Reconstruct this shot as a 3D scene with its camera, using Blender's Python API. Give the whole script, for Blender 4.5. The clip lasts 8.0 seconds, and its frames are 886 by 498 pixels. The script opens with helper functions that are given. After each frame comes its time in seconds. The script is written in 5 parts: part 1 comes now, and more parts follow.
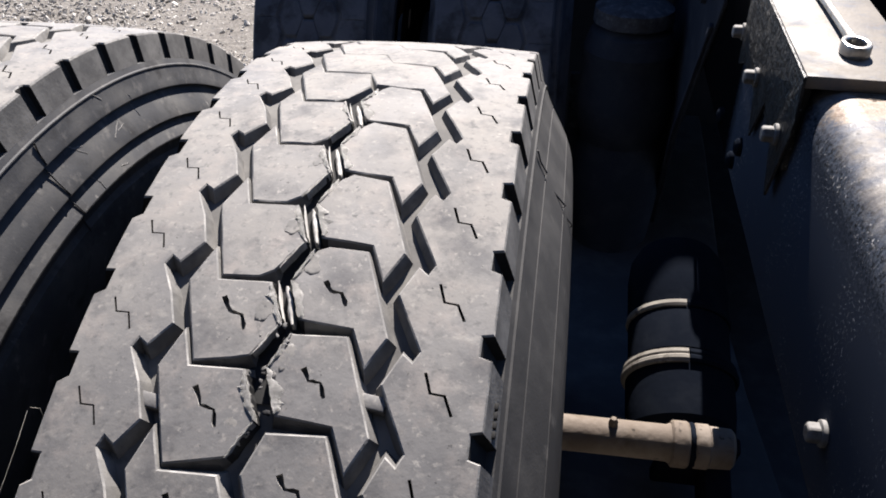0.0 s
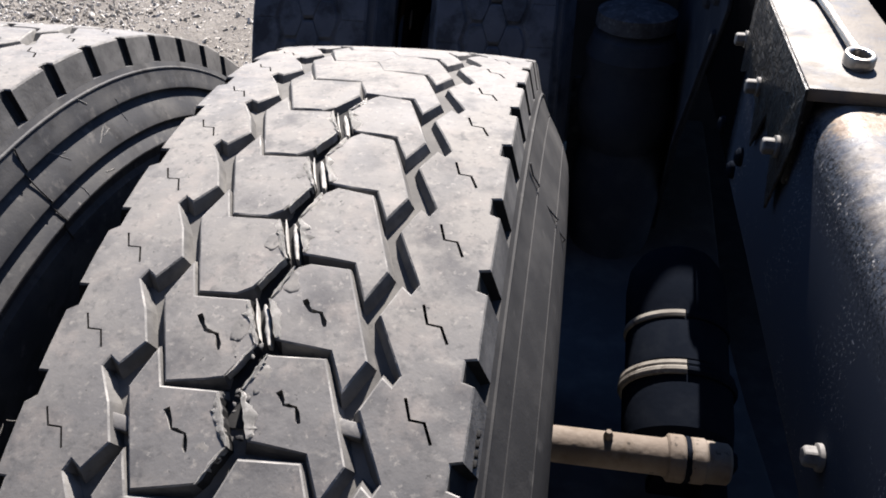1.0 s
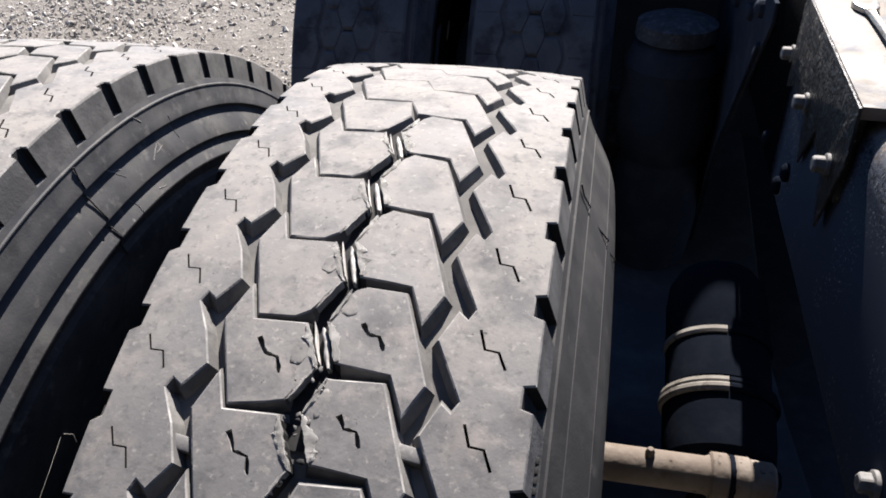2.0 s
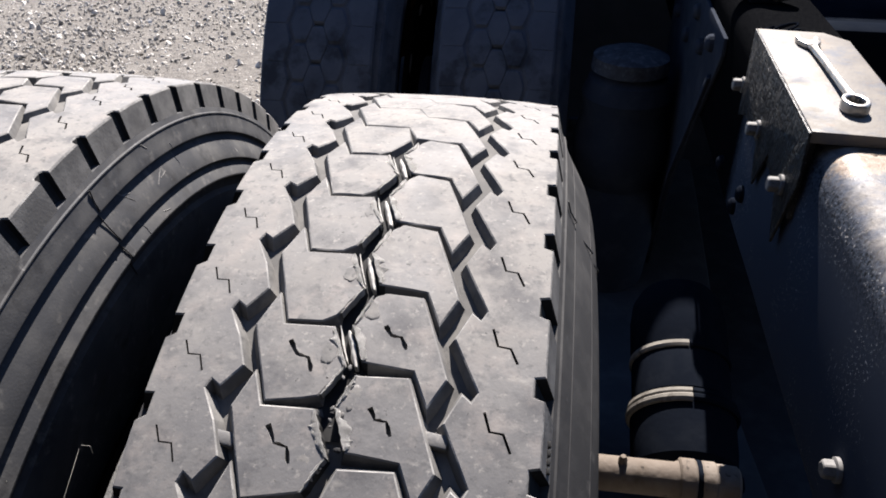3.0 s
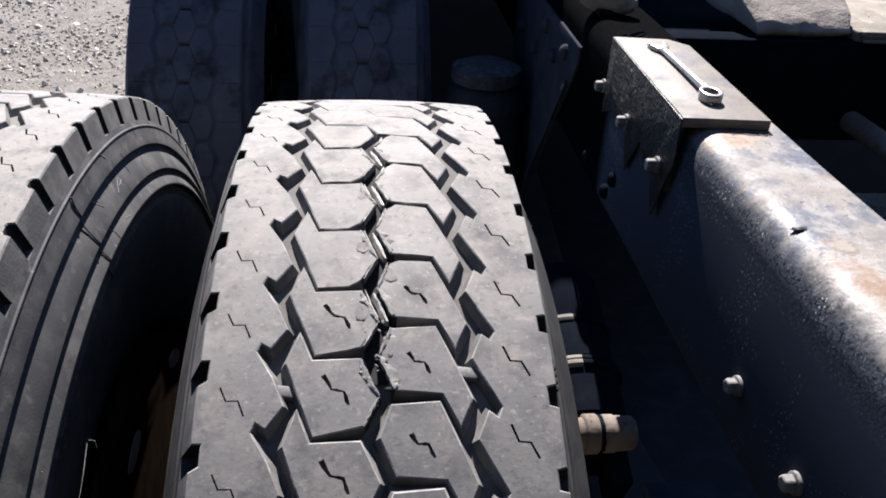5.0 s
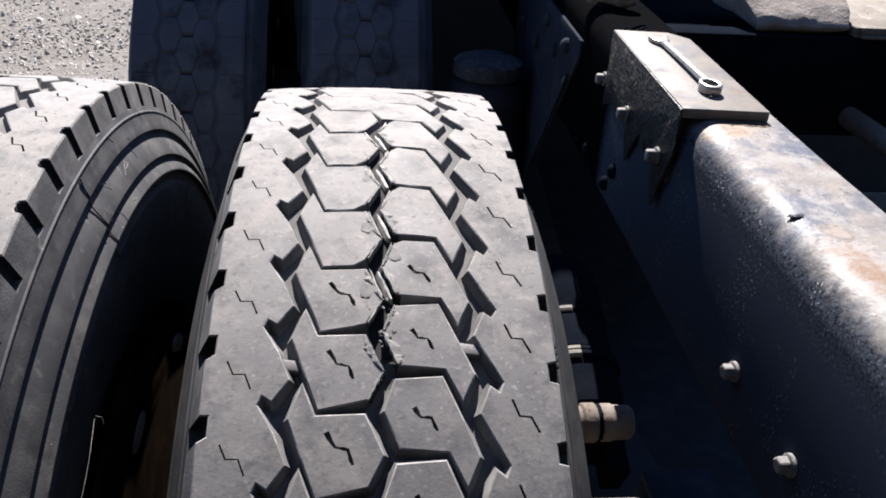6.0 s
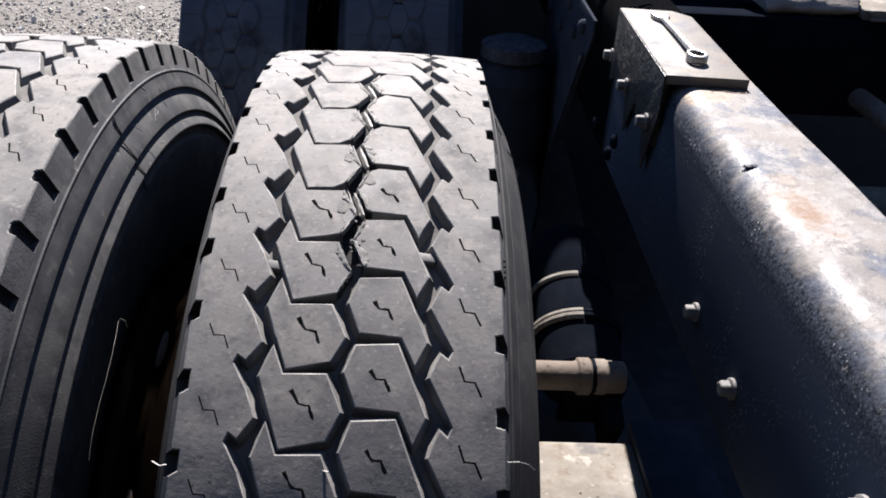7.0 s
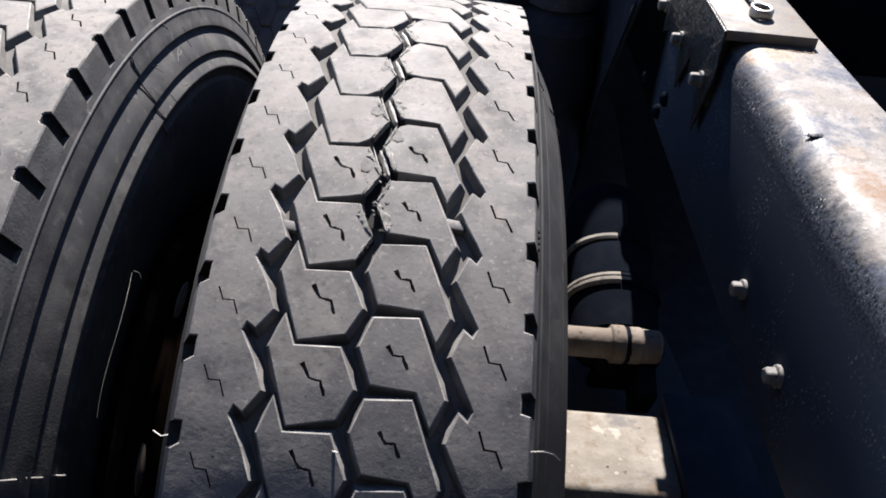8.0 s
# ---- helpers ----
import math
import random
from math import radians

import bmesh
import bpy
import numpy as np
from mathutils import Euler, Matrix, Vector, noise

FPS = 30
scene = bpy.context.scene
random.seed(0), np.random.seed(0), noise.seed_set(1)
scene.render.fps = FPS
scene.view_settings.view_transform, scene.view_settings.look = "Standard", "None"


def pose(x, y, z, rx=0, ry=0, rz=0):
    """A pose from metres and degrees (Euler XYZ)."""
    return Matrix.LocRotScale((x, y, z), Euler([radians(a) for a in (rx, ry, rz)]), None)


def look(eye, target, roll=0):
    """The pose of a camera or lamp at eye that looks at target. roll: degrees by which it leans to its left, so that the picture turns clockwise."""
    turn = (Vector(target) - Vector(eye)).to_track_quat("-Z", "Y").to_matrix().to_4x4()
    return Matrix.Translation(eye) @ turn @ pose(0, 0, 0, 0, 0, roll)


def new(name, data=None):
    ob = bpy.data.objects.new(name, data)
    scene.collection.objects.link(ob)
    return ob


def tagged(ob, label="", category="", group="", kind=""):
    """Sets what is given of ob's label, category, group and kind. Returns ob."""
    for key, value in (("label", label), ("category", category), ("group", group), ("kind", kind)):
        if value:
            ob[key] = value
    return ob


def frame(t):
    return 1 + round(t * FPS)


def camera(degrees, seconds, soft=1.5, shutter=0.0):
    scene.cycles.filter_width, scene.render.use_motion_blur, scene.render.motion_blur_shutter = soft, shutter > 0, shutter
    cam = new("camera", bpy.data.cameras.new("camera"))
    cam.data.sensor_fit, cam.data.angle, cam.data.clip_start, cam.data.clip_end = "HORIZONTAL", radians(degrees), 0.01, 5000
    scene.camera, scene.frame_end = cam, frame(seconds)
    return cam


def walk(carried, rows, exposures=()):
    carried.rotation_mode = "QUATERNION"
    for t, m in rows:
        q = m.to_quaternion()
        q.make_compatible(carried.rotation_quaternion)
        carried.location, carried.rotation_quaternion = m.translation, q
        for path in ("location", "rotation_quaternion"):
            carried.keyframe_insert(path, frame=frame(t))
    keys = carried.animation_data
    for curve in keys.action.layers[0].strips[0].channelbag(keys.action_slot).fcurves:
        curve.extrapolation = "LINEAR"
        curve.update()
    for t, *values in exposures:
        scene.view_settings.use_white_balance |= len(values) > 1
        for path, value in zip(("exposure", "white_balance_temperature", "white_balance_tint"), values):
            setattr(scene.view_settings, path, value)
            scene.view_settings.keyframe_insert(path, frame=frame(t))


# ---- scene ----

# The axle of the near wheels lies along x through (0, 0, AXLE); y points to the front of the truck.
AXLE = 0.5
cam = camera(57.535, 8.0, soft=1.8)
ROWS = [
    (0.0, 0.1239, -0.4599, 1.2254, 55.58, 0.55, 8.72),
    (0.5, 0.1271, -0.4480, 1.2235, 55.07, 0.19, 8.94),
    (1.0, 0.1302, -0.4424, 1.2256, 55.51, 0.08, 9.31),
    (1.5, 0.1276, -0.4377, 1.2243, 55.65, 0.52, 10.10),
    (1.7, 0.1226, -0.4383, 1.2297, 55.72, 0.85, 11.36),
    (2.8, 0.1009, -0.4690, 1.2397, 57.40, 0.25, 9.35),
    (3.0, 0.0912, -0.4860, 1.2468, 58.15, -0.40, 7.79),
    (3.5, 0.0271, -0.5547, 1.2443, 58.77, -1.98, -1.31),
    (4.0, 0.0056, -0.5716, 1.2462, 59.17, -1.55, -5.39),
    (4.5, 0.0015, -0.5754, 1.2557, 60.00, -3.46, -6.98),
    (5.0, -0.0080, -0.5683, 1.2564, 59.97, -2.94, -5.13),
    (5.2, -0.0108, -0.5670, 1.2553, 59.96, -3.41, -4.61),
    (6.3, -0.0117, -0.5932, 1.2505, 59.82, -3.23, -5.51),
    (6.5, 0.0001, -0.6064, 1.2500, 59.92, -3.97, -7.28),
    (7.0, 0.0417, -0.6767, 1.2496, 59.50, -2.85, -0.92),
    (7.5, 0.0734, -0.6984, 1.2371, 56.17, -3.29, 3.16),
    (8.0, 0.0476, -0.6338, 1.2396, 55.45, -3.57, 2.67),
]
# the picture turns a little cooler as the view swings to the rail
EXPOSURES = [(0.0, 1.95, 6080, 12), (2.8, 1.95, 6060, 12), (4.0, 1.95, 5940, 13), (7.0, 1.95, 5940, 13), (8.0, 1.95, 6000, 12.5)]
BETWEEN = [
    (3.2, look((0.070, -0.515, 1.252), (-0.022, 1.196, 0.221), 1.5)),
    (3.7, look((0.017, -0.564, 1.243), (0.098, 1.138, 0.197), 1.2)),
    (6.7, look((0.012, -0.637, 1.250), (0.239, 1.073, 0.238), 3.7)),
    (7.2, look((0.058, -0.689, 1.240), (0.074, 1.014, 0.191), 3.1)),
    (7.7, look((0.069, -0.686, 1.241), (0.034, 0.966, 0.114), 3.8)),
]
walk(cam, sorted([(r[0], pose(*r[1:])) for r in ROWS] + BETWEEN, key=lambda r: r[0]), EXPOSURES)

# ---- light: a high sun straight ahead of the truck, clear sky ----
SUN_UP, SUN_SIDE = 44.4, 0.7
world = bpy.data.worlds.new("sky")
scene.world = world
world.use_nodes = True
sky = world.node_tree.nodes.new("ShaderNodeTexSky")
sky.sky_type, sky.sun_disc = "NISHITA", False
sky.ozone_density, sky.dust_density, sky.altitude = 5.0, 0.0, 1500
sky.sun_elevation, sky.sun_rotation = radians(SUN_UP), radians(SUN_SIDE)
world.node_tree.links.new(sky.outputs[0], world.node_tree.nodes["Background"].inputs[0])
world.node_tree.nodes["Background"].inputs[1].default_value = 0.047
sun = new("sun", bpy.data.lights.new("sun", "SUN"))
sun.data.energy, sun.data.angle, sun.data.color = 5.0, radians(0.53), (1.0, 0.897, 0.775)
up = radians(SUN_UP)
side = radians(SUN_SIDE)
sun.matrix_world = look((0, 0, 8), (-math.cos(up) * math.sin(side), -math.cos(up) * math.cos(side), 8 - math.sin(up)))


# ---- materials ----
def material(name, layers, rough=0.8, metal=0.0, bump=(), spec=0.5, rough_var=0.0, random_amount=0.0):
    """layers: (colour, noise scale, low, high, detail) laid over one another; the first is the ground colour.
    bump: (noise scale, strength, distance, kind)."""
    m = bpy.data.materials.new(name)
    m.use_nodes = True
    nt = m.node_tree
    N, L = nt.nodes, nt.links
    bsdf = N["Principled BSDF"]
    bsdf.inputs["Roughness"].default_value = rough
    bsdf.inputs["Metallic"].default_value = metal
    bsdf.inputs["Specular IOR Level"].default_value = spec
    coord = N.new("ShaderNodeTexCoord")
    last = N.new("ShaderNodeRGB")
    last.outputs[0].default_value = (*layers[0][0], 1)
    last = last.outputs[0]
    for i, (colour, scale, low, high, detail) in enumerate(layers[1:]):
        shift = N.new("ShaderNodeMapping")
        shift.inputs["Location"].default_value = (3.7 * i, 1.3 * i, 5.1 * i)
        L.new(coord.outputs["Object"], shift.inputs["Vector"])
        noise_tex = N.new("ShaderNodeTexNoise")
        if isinstance(scale, tuple):
            shift.inputs["Scale"].default_value, scale = scale, 1.0
        noise_tex.inputs["Scale"].default_value = scale
        noise_tex.inputs["Detail"].default_value = detail
        noise_tex.inputs["Roughness"].default_value = 0.62
        L.new(shift.outputs[0], noise_tex.inputs["Vector"])
        ramp = N.new("ShaderNodeMapRange")
        ramp.inputs["From Min"].default_value, ramp.inputs["From Max"].default_value = low, high
        L.new(noise_tex.outputs["Fac"], ramp.inputs["Value"])
        mix = N.new("ShaderNodeMix")
        mix.data_type = "RGBA"
        L.new(ramp.outputs[0], mix.inputs["Factor"])
        L.new(last, mix.inputs[6])
        mix.inputs[7].default_value = (*colour, 1)
        last = mix.outputs[2]
        if rough_var and i == 0:
            rr = N.new("ShaderNodeMapRange")
            rr.inputs["To Min"].default_value, rr.inputs["To Max"].default_value = rough - rough_var, min(1, rough + rough_var)
            L.new(ramp.outputs[0], rr.inputs["Value"])
            L.new(rr.outputs[0], bsdf.inputs["Roughness"])
    if random_amount:
        info = N.new("ShaderNodeObjectInfo")
        rr = N.new("ShaderNodeMapRange")
        rr.inputs["To Min"].default_value, rr.inputs["To Max"].default_value = 1 - random_amount, 1 + random_amount
        L.new(info.outputs["Random"], rr.inputs["Value"])
        hsv = N.new("ShaderNodeHueSaturation")
        L.new(rr.outputs[0], hsv.inputs["Value"])
        L.new(last, hsv.inputs["Color"])
        last = hsv.outputs[0]
    L.new(last, bsdf.inputs["Base Color"])
    normal = None
    for scale, strength, distance, kind in bump:
        if kind == "cells":
            tex = N.new("ShaderNodeTexVoronoi")
            out = tex.outputs["Distance"]
        else:
            tex = N.new("ShaderNodeTexNoise")
            tex.inputs["Detail"].default_value = 6
            out = tex.outputs["Fac"]
        tex.inputs["Scale"].default_value = scale
        L.new(coord.outputs["Object"], tex.inputs["Vector"])
        b = N.new("ShaderNodeBump")
        b.inputs["Strength"].default_value, b.inputs["Distance"].default_value = strength, distance
        L.new(out, b.inputs["Height"])
        if normal is not None:
            L.new(normal, b.inputs["Normal"])
        normal = b.outputs[0]
    if normal is not None:
        L.new(normal, bsdf.inputs["Normal"])
    return m


WORN = material("worn_rubber", [((0.132, 0.129, 0.128),), ((0.185, 0.177, 0.166), 11, 0.42, 0.64, 9), ((0.080, 0.079, 0.082), 34, 0.50, 0.68, 9),
                ((0.215, 0.195, 0.180), 60, 0.52, 0.80, 9), ((0.105, 0.104, 0.106), 22, 0.52, 0.72, 8), ((0.085, 0.084, 0.085), 210, 0.55, 0.74, 6), ((0.245, 0.233, 0.215), 260, 0.59, 0.76, 5), ((0.05, 0.05, 0.05), 230, 0.70, 0.73, 3),
                ((0.245, 0.233, 0.214), (48, 85, 85), 0.60, 0.78, 8), ((0.275, 0.262, 0.242), 150, 0.66, 0.76, 5), ((0.088, 0.087, 0.088), 95, 0.62, 0.74, 6)],
                rough=0.74, rough_var=0.1, bump=[(900, 0.12, 0.0005, "noise"), (70, 0.10, 0.0015, "noise"), (330, 0.12, 0.001, "noise")], spec=0.22)
RUBBER = material("rubber", [((0.043, 0.0445, 0.049),), ((0.084, 0.083, 0.082), 26, 0.42, 0.70, 7), ((0.03, 0.03, 0.032), 40, 0.54, 0.7, 6), ((0.14, 0.135, 0.128), 80, 0.58, 0.8, 6), ((0.19, 0.184, 0.175), (20, 140, 60), 0.68, 0.78, 5)],
                  rough=0.8, rough_var=0.08, bump=[(600, 0.2, 0.0005, "noise")], spec=0.22)
GROOVE = material("dusty_rubber", [((0.085, 0.083, 0.081),), ((0.145, 0.140, 0.132), 30, 0.4, 0.7, 6), ((0.055, 0.055, 0.055), 110, 0.6, 0.75, 5)],
                  rough=0.88, bump=[(300, 0.2, 0.0008, "noise")], spec=0.2)
INNER_RUBBER = material("dark_sidewall_rubber", [((0.032, 0.032, 0.033),), ((0.058, 0.057, 0.056), 26, 0.42, 0.72, 6), ((0.09, 0.087, 0.083), 80, 0.62, 0.8, 5)],
                        rough=0.8, rough_var=0.08, bump=[(600, 0.2, 0.0005, "noise")], spec=0.15)
# the blue of deep shade is mixed into this rubber's colour
FAR_RUBBER = material("shade_blue_rubber", [((0.062, 0.070, 0.090),), ((0.088, 0.097, 0.117), 14, 0.4, 0.7, 6), ((0.03, 0.034, 0.044), 17, 0.52, 0.66, 8)], rough=0.85, bump=[(300, 0.3, 0.001, "noise")], spec=0.3)
# near-black that paints shade into the shoulder slots and the torn groove
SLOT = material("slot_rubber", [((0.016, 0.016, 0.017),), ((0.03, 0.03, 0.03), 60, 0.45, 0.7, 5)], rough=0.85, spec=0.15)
TORN = material("torn_rubber", [((0.30, 0.294, 0.28),), ((0.50, 0.485, 0.46), 120, 0.45, 0.65, 6), ((0.2, 0.195, 0.19), 200, 0.6, 0.7, 5)],
                rough=0.8, bump=[(400, 0.4, 0.0006, "noise")], spec=0.25)
WALL = material("groove_wall_rubber", [((0.085, 0.083, 0.081),), ((0.165, 0.160, 0.152), 40, 0.42, 0.68, 6), ((0.06, 0.06, 0.06), 120, 0.6, 0.74, 5)], rough=0.85, bump=[(500, 0.25, 0.0006, "noise")], spec=0.2)
# pale for scuffing, and to paint in the brightness of sun-facing edges
EDGE = material("scuffed_lit_edge_rubber", [((0.135, 0.132, 0.128),), ((0.29, 0.28, 0.265), 60, 0.47, 0.68, 6)], rough=0.75, bump=[(500, 0.3, 0.0006, "noise")], spec=0.3)
HAIR = material("pale_hair", [((0.5, 0.48, 0.44),), ((0.3, 0.29, 0.27), 80, 0.4, 0.6, 3)], rough=0.6)
SCUFF = material("scuffed_rubber", [((0.13, 0.128, 0.125),), ((0.19, 0.186, 0.18), 200, 0.45, 0.6, 4)], rough=0.85, spec=0.2)
SMEAR = material("smeared_rubber", [((0.120, 0.117, 0.114),), ((0.175, 0.168, 0.158), 90, 0.42, 0.62, 7), ((0.075, 0.074, 0.074), 240, 0.6, 0.7, 4)], rough=0.8, bump=[(300, 0.2, 0.0008, "noise")], spec=0.22)
SEAM = material("seam_rubber", [((0.012, 0.012, 0.013),), ((0.03, 0.03, 0.03), 80, 0.4, 0.6, 3)], rough=0.7)
BLACK = material("tarred_paint", [((0.0055, 0.0065, 0.0085),), ((0.012, 0.0125, 0.015), 18, 0.45, 0.7, 6), ((0.30, 0.28, 0.26), 260, 0.705, 0.74, 3)],
                 rough=0.55, rough_var=0.12, bump=[(170, 0.35, 0.0016, "noise"), (700, 0.3, 0.0006, "noise")], spec=0.3)
ROUGH_BLACK = material("flaking_paint", [((0.0065, 0.0068, 0.0078),), ((0.016, 0.0155, 0.015), 70, 0.48, 0.66, 6), ((0.26, 0.245, 0.23), 300, 0.62, 0.68, 6)],
                       rough=0.6, rough_var=0.15, bump=[(190, 0.9, 0.0028, "noise"), (60, 0.5, 0.004, "noise")], spec=0.35)
PITCH = material("soot_black", [((0.045, 0.048, 0.055),), ((0.068, 0.07, 0.078), 20, 0.45, 0.75, 6)], rough=0.92, bump=[(150, 0.3, 0.001, "noise")], spec=0.06)
# black paint, also given to parts that should be lost in shade
CAN = material("tar_black_and_shade", [((0.0062, 0.0079, 0.0122),), ((0.010, 0.012, 0.0165), 25, 0.45, 0.75, 6)], rough=0.95, bump=[(150, 0.3, 0.001, "noise")], spec=0.0)
GREY = material("dusty_grey_steel", [((0.045, 0.05, 0.062),), ((0.09, 0.095, 0.108), 90, 0.5, 0.66, 6), ((0.025, 0.026, 0.03), 30, 0.5, 0.7, 6)], rough=0.9, bump=[(200, 0.4, 0.001, "noise")], spec=0.15)
NAVY = material("dull_navy_paint", [((0.024, 0.029, 0.041),), ((0.04, 0.046, 0.058), 20, 0.45, 0.75, 6)], rough=0.95, bump=[(150, 0.3, 0.001, "noise")], spec=0.03)
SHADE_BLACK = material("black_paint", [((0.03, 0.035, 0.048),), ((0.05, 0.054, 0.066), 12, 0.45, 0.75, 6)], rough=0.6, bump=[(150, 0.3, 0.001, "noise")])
STEEL_TOP = material("worn_rail_paint", [((0.110, 0.102, 0.098),), ((0.155, 0.142, 0.129), 24, 0.42, 0.6, 8), ((0.066, 0.073, 0.094), 17, 0.49, 0.59, 8),
                     ((0.158, 0.128, 0.105), 9, 0.60, 0.74, 8), ((0.178, 0.171, 0.164), 36, 0.50, 0.61, 9), ((0.035, 0.032, 0.032), 150, 0.645, 0.69, 4), ((0.20, 0.19, 0.18), 110, 0.62, 0.7, 6)],
                     rough=0.58, rough_var=0.12, bump=[(260, 0.4, 0.0013, "noise"), (40, 0.25, 0.002, "noise"), (700, 0.3, 0.0006, "noise")], spec=0.21)
PLATE = material("bare_steel_plate", [((0.117, 0.107, 0.096),), ((0.152, 0.137, 0.117), 20, 0.42, 0.62, 7), ((0.084, 0.088, 0.101), 26, 0.49, 0.63, 7),
                 ((0.155, 0.100, 0.064), 24, 0.60, 0.73, 7), ((0.07, 0.06, 0.055), 150, 0.66, 0.71, 4)], rough=0.66, rough_var=0.1, bump=[(260, 0.35, 0.0009, "noise")], spec=0.3)


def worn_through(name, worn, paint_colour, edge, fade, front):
    """The worn material above the height edge (object z) and behind front (object y), black paint with flecks
    elsewhere, near-black that paints in shade ahead, with ragged borders.
    """
    m = worn.copy()
    m.name = name
    N, L = m.node_tree.nodes, m.node_tree.links
    out = [n for n in N if n.type == "OUTPUT_MATERIAL"][0]
    top = [n for n in N if n.type == "BSDF_PRINCIPLED"][0]
    black = N.new("ShaderNodeBsdfPrincipled")
    black.inputs["Roughness"].default_value = 0.85
    coord = N.new("ShaderNodeTexCoord")
    fleck = N.new("ShaderNodeTexNoise")
    fleck.inputs["Scale"].default_value, fleck.inputs["Detail"].default_value, fleck.inputs["Roughness"].default_value = 400, 7, 0.7
    drawn = N.new("ShaderNodeMapping")
    drawn.inputs["Scale"].default_value = (1, 1, 0.8)
    L.new(coord.outputs["Object"], drawn.inputs["Vector"])
    L.new(drawn.outputs[0], fleck.inputs["Vector"])
    dots = N.new("ShaderNodeMapRange")
    dots.inputs["From Min"].default_value, dots.inputs["From Max"].default_value = 0.60, 0.63
    L.new(fleck.outputs["Fac"], dots.inputs["Value"])
    patches = N.new("ShaderNodeTexNoise")
    patches.inputs["Scale"].default_value, patches.inputs["Detail"].default_value = 13, 7
    L.new(coord.outputs["Object"], patches.inputs["Vector"])
    where = N.new("ShaderNodeMapRange")
    where.inputs["From Min"].default_value, where.inputs["From Max"].default_value = 0.50, 0.60
    L.new(patches.outputs["Fac"], where.inputs["Value"])
    height = N.new("ShaderNodeSeparateXYZ")
    L.new(coord.outputs["Object"], height.inputs[0])
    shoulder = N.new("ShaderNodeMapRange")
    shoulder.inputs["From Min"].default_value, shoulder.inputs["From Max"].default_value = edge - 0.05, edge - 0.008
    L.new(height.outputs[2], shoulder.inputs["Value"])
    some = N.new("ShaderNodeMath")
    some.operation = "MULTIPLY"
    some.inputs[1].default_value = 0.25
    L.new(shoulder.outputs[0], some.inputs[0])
    spread_out = N.new("ShaderNodeMath")
    spread_out.operation = "MAXIMUM"
    L.new(where.outputs[0], spread_out.inputs[0])
    L.new(some.outputs[0], spread_out.inputs[1])
    both = N.new("ShaderNodeMath")
    both.operation = "MULTIPLY"
    L.new(dots.outputs[0], both.inputs[0])
    L.new(spread_out.outputs[0], both.inputs[1])
    tint = N.new("ShaderNodeMix")
    tint.data_type = "RGBA"
    shaded_paint = N.new("ShaderNodeMix")
    shaded_paint.data_type = "RGBA"
    shaded_paint.inputs[6].default_value = (*paint_colour, 1)
    shaded_paint.inputs[7].default_value = (0.0028, 0.003, 0.0036, 1)
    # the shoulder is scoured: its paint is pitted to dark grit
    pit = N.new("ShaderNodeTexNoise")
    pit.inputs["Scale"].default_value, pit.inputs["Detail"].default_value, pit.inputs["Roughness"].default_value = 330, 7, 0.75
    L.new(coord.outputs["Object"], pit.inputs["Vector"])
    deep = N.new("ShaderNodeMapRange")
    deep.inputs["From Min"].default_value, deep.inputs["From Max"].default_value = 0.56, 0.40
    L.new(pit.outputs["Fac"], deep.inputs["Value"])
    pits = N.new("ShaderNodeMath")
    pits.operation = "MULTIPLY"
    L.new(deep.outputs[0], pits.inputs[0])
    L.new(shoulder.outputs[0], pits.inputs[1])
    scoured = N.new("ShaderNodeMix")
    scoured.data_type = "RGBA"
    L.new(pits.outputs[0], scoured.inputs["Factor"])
    L.new(shaded_paint.outputs[2], scoured.inputs[6])
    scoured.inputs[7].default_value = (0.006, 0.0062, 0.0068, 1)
    L.new(scoured.outputs[2], tint.inputs[6])
    tint.inputs[7].default_value = (0.42, 0.41, 0.40, 1)
    L.new(tint.outputs[2], black.inputs["Base Color"])
    bumps = N.new("ShaderNodeBump")
    bumps.inputs["Strength"].default_value, bumps.inputs["Distance"].default_value = 0.7, 0.002
    grain = N.new("ShaderNodeTexNoise")
    grain.inputs["Scale"].default_value, grain.inputs["Detail"].default_value, grain.inputs["Roughness"].default_value = 380, 6, 0.7
    L.new(coord.outputs["Object"], grain.inputs["Vector"])
    pitted = N.new("ShaderNodeBump")
    pitted.inputs["Distance"].default_value = 0.0022
    gritty = N.new("ShaderNodeMath")
    gritty.operation = "MULTIPLY_ADD"
    L.new(shoulder.outputs[0], gritty.inputs[0])
    gritty.inputs[1].default_value, gritty.inputs[2].default_value = 0.65, 0.02
    L.new(gritty.outputs[0], pitted.inputs["Strength"])
    L.new(grain.outputs["Fac"], pitted.inputs["Height"])
    L.new(bumps.outputs[0], pitted.inputs["Normal"])
    L.new(pitted.outputs[0], black.inputs["Normal"])
    split = N.new("ShaderNodeSeparateXYZ")
    L.new(coord.outputs["Object"], split.inputs[0])
    ragged = N.new("ShaderNodeTexNoise")
    ragged.inputs["Scale"].default_value, ragged.inputs["Detail"].default_value, ragged.inputs["Roughness"].default_value = 95, 8, 0.75
    L.new(coord.outputs["Object"], ragged.inputs["Vector"])

    def ramp(source, low, high, amount):
        wob = N.new("ShaderNodeMath")
        wob.operation = "MULTIPLY_ADD"
        L.new(ragged.outputs["Fac"], wob.inputs[0])
        wob.inputs[1].default_value = amount
        L.new(source, wob.inputs[2])
        r = N.new("ShaderNodeMapRange")
        r.inputs["From Min"].default_value, r.inputs["From Max"].default_value = low, high
        L.new(wob.outputs[0], r.inputs["Value"])
        return r.outputs[0]

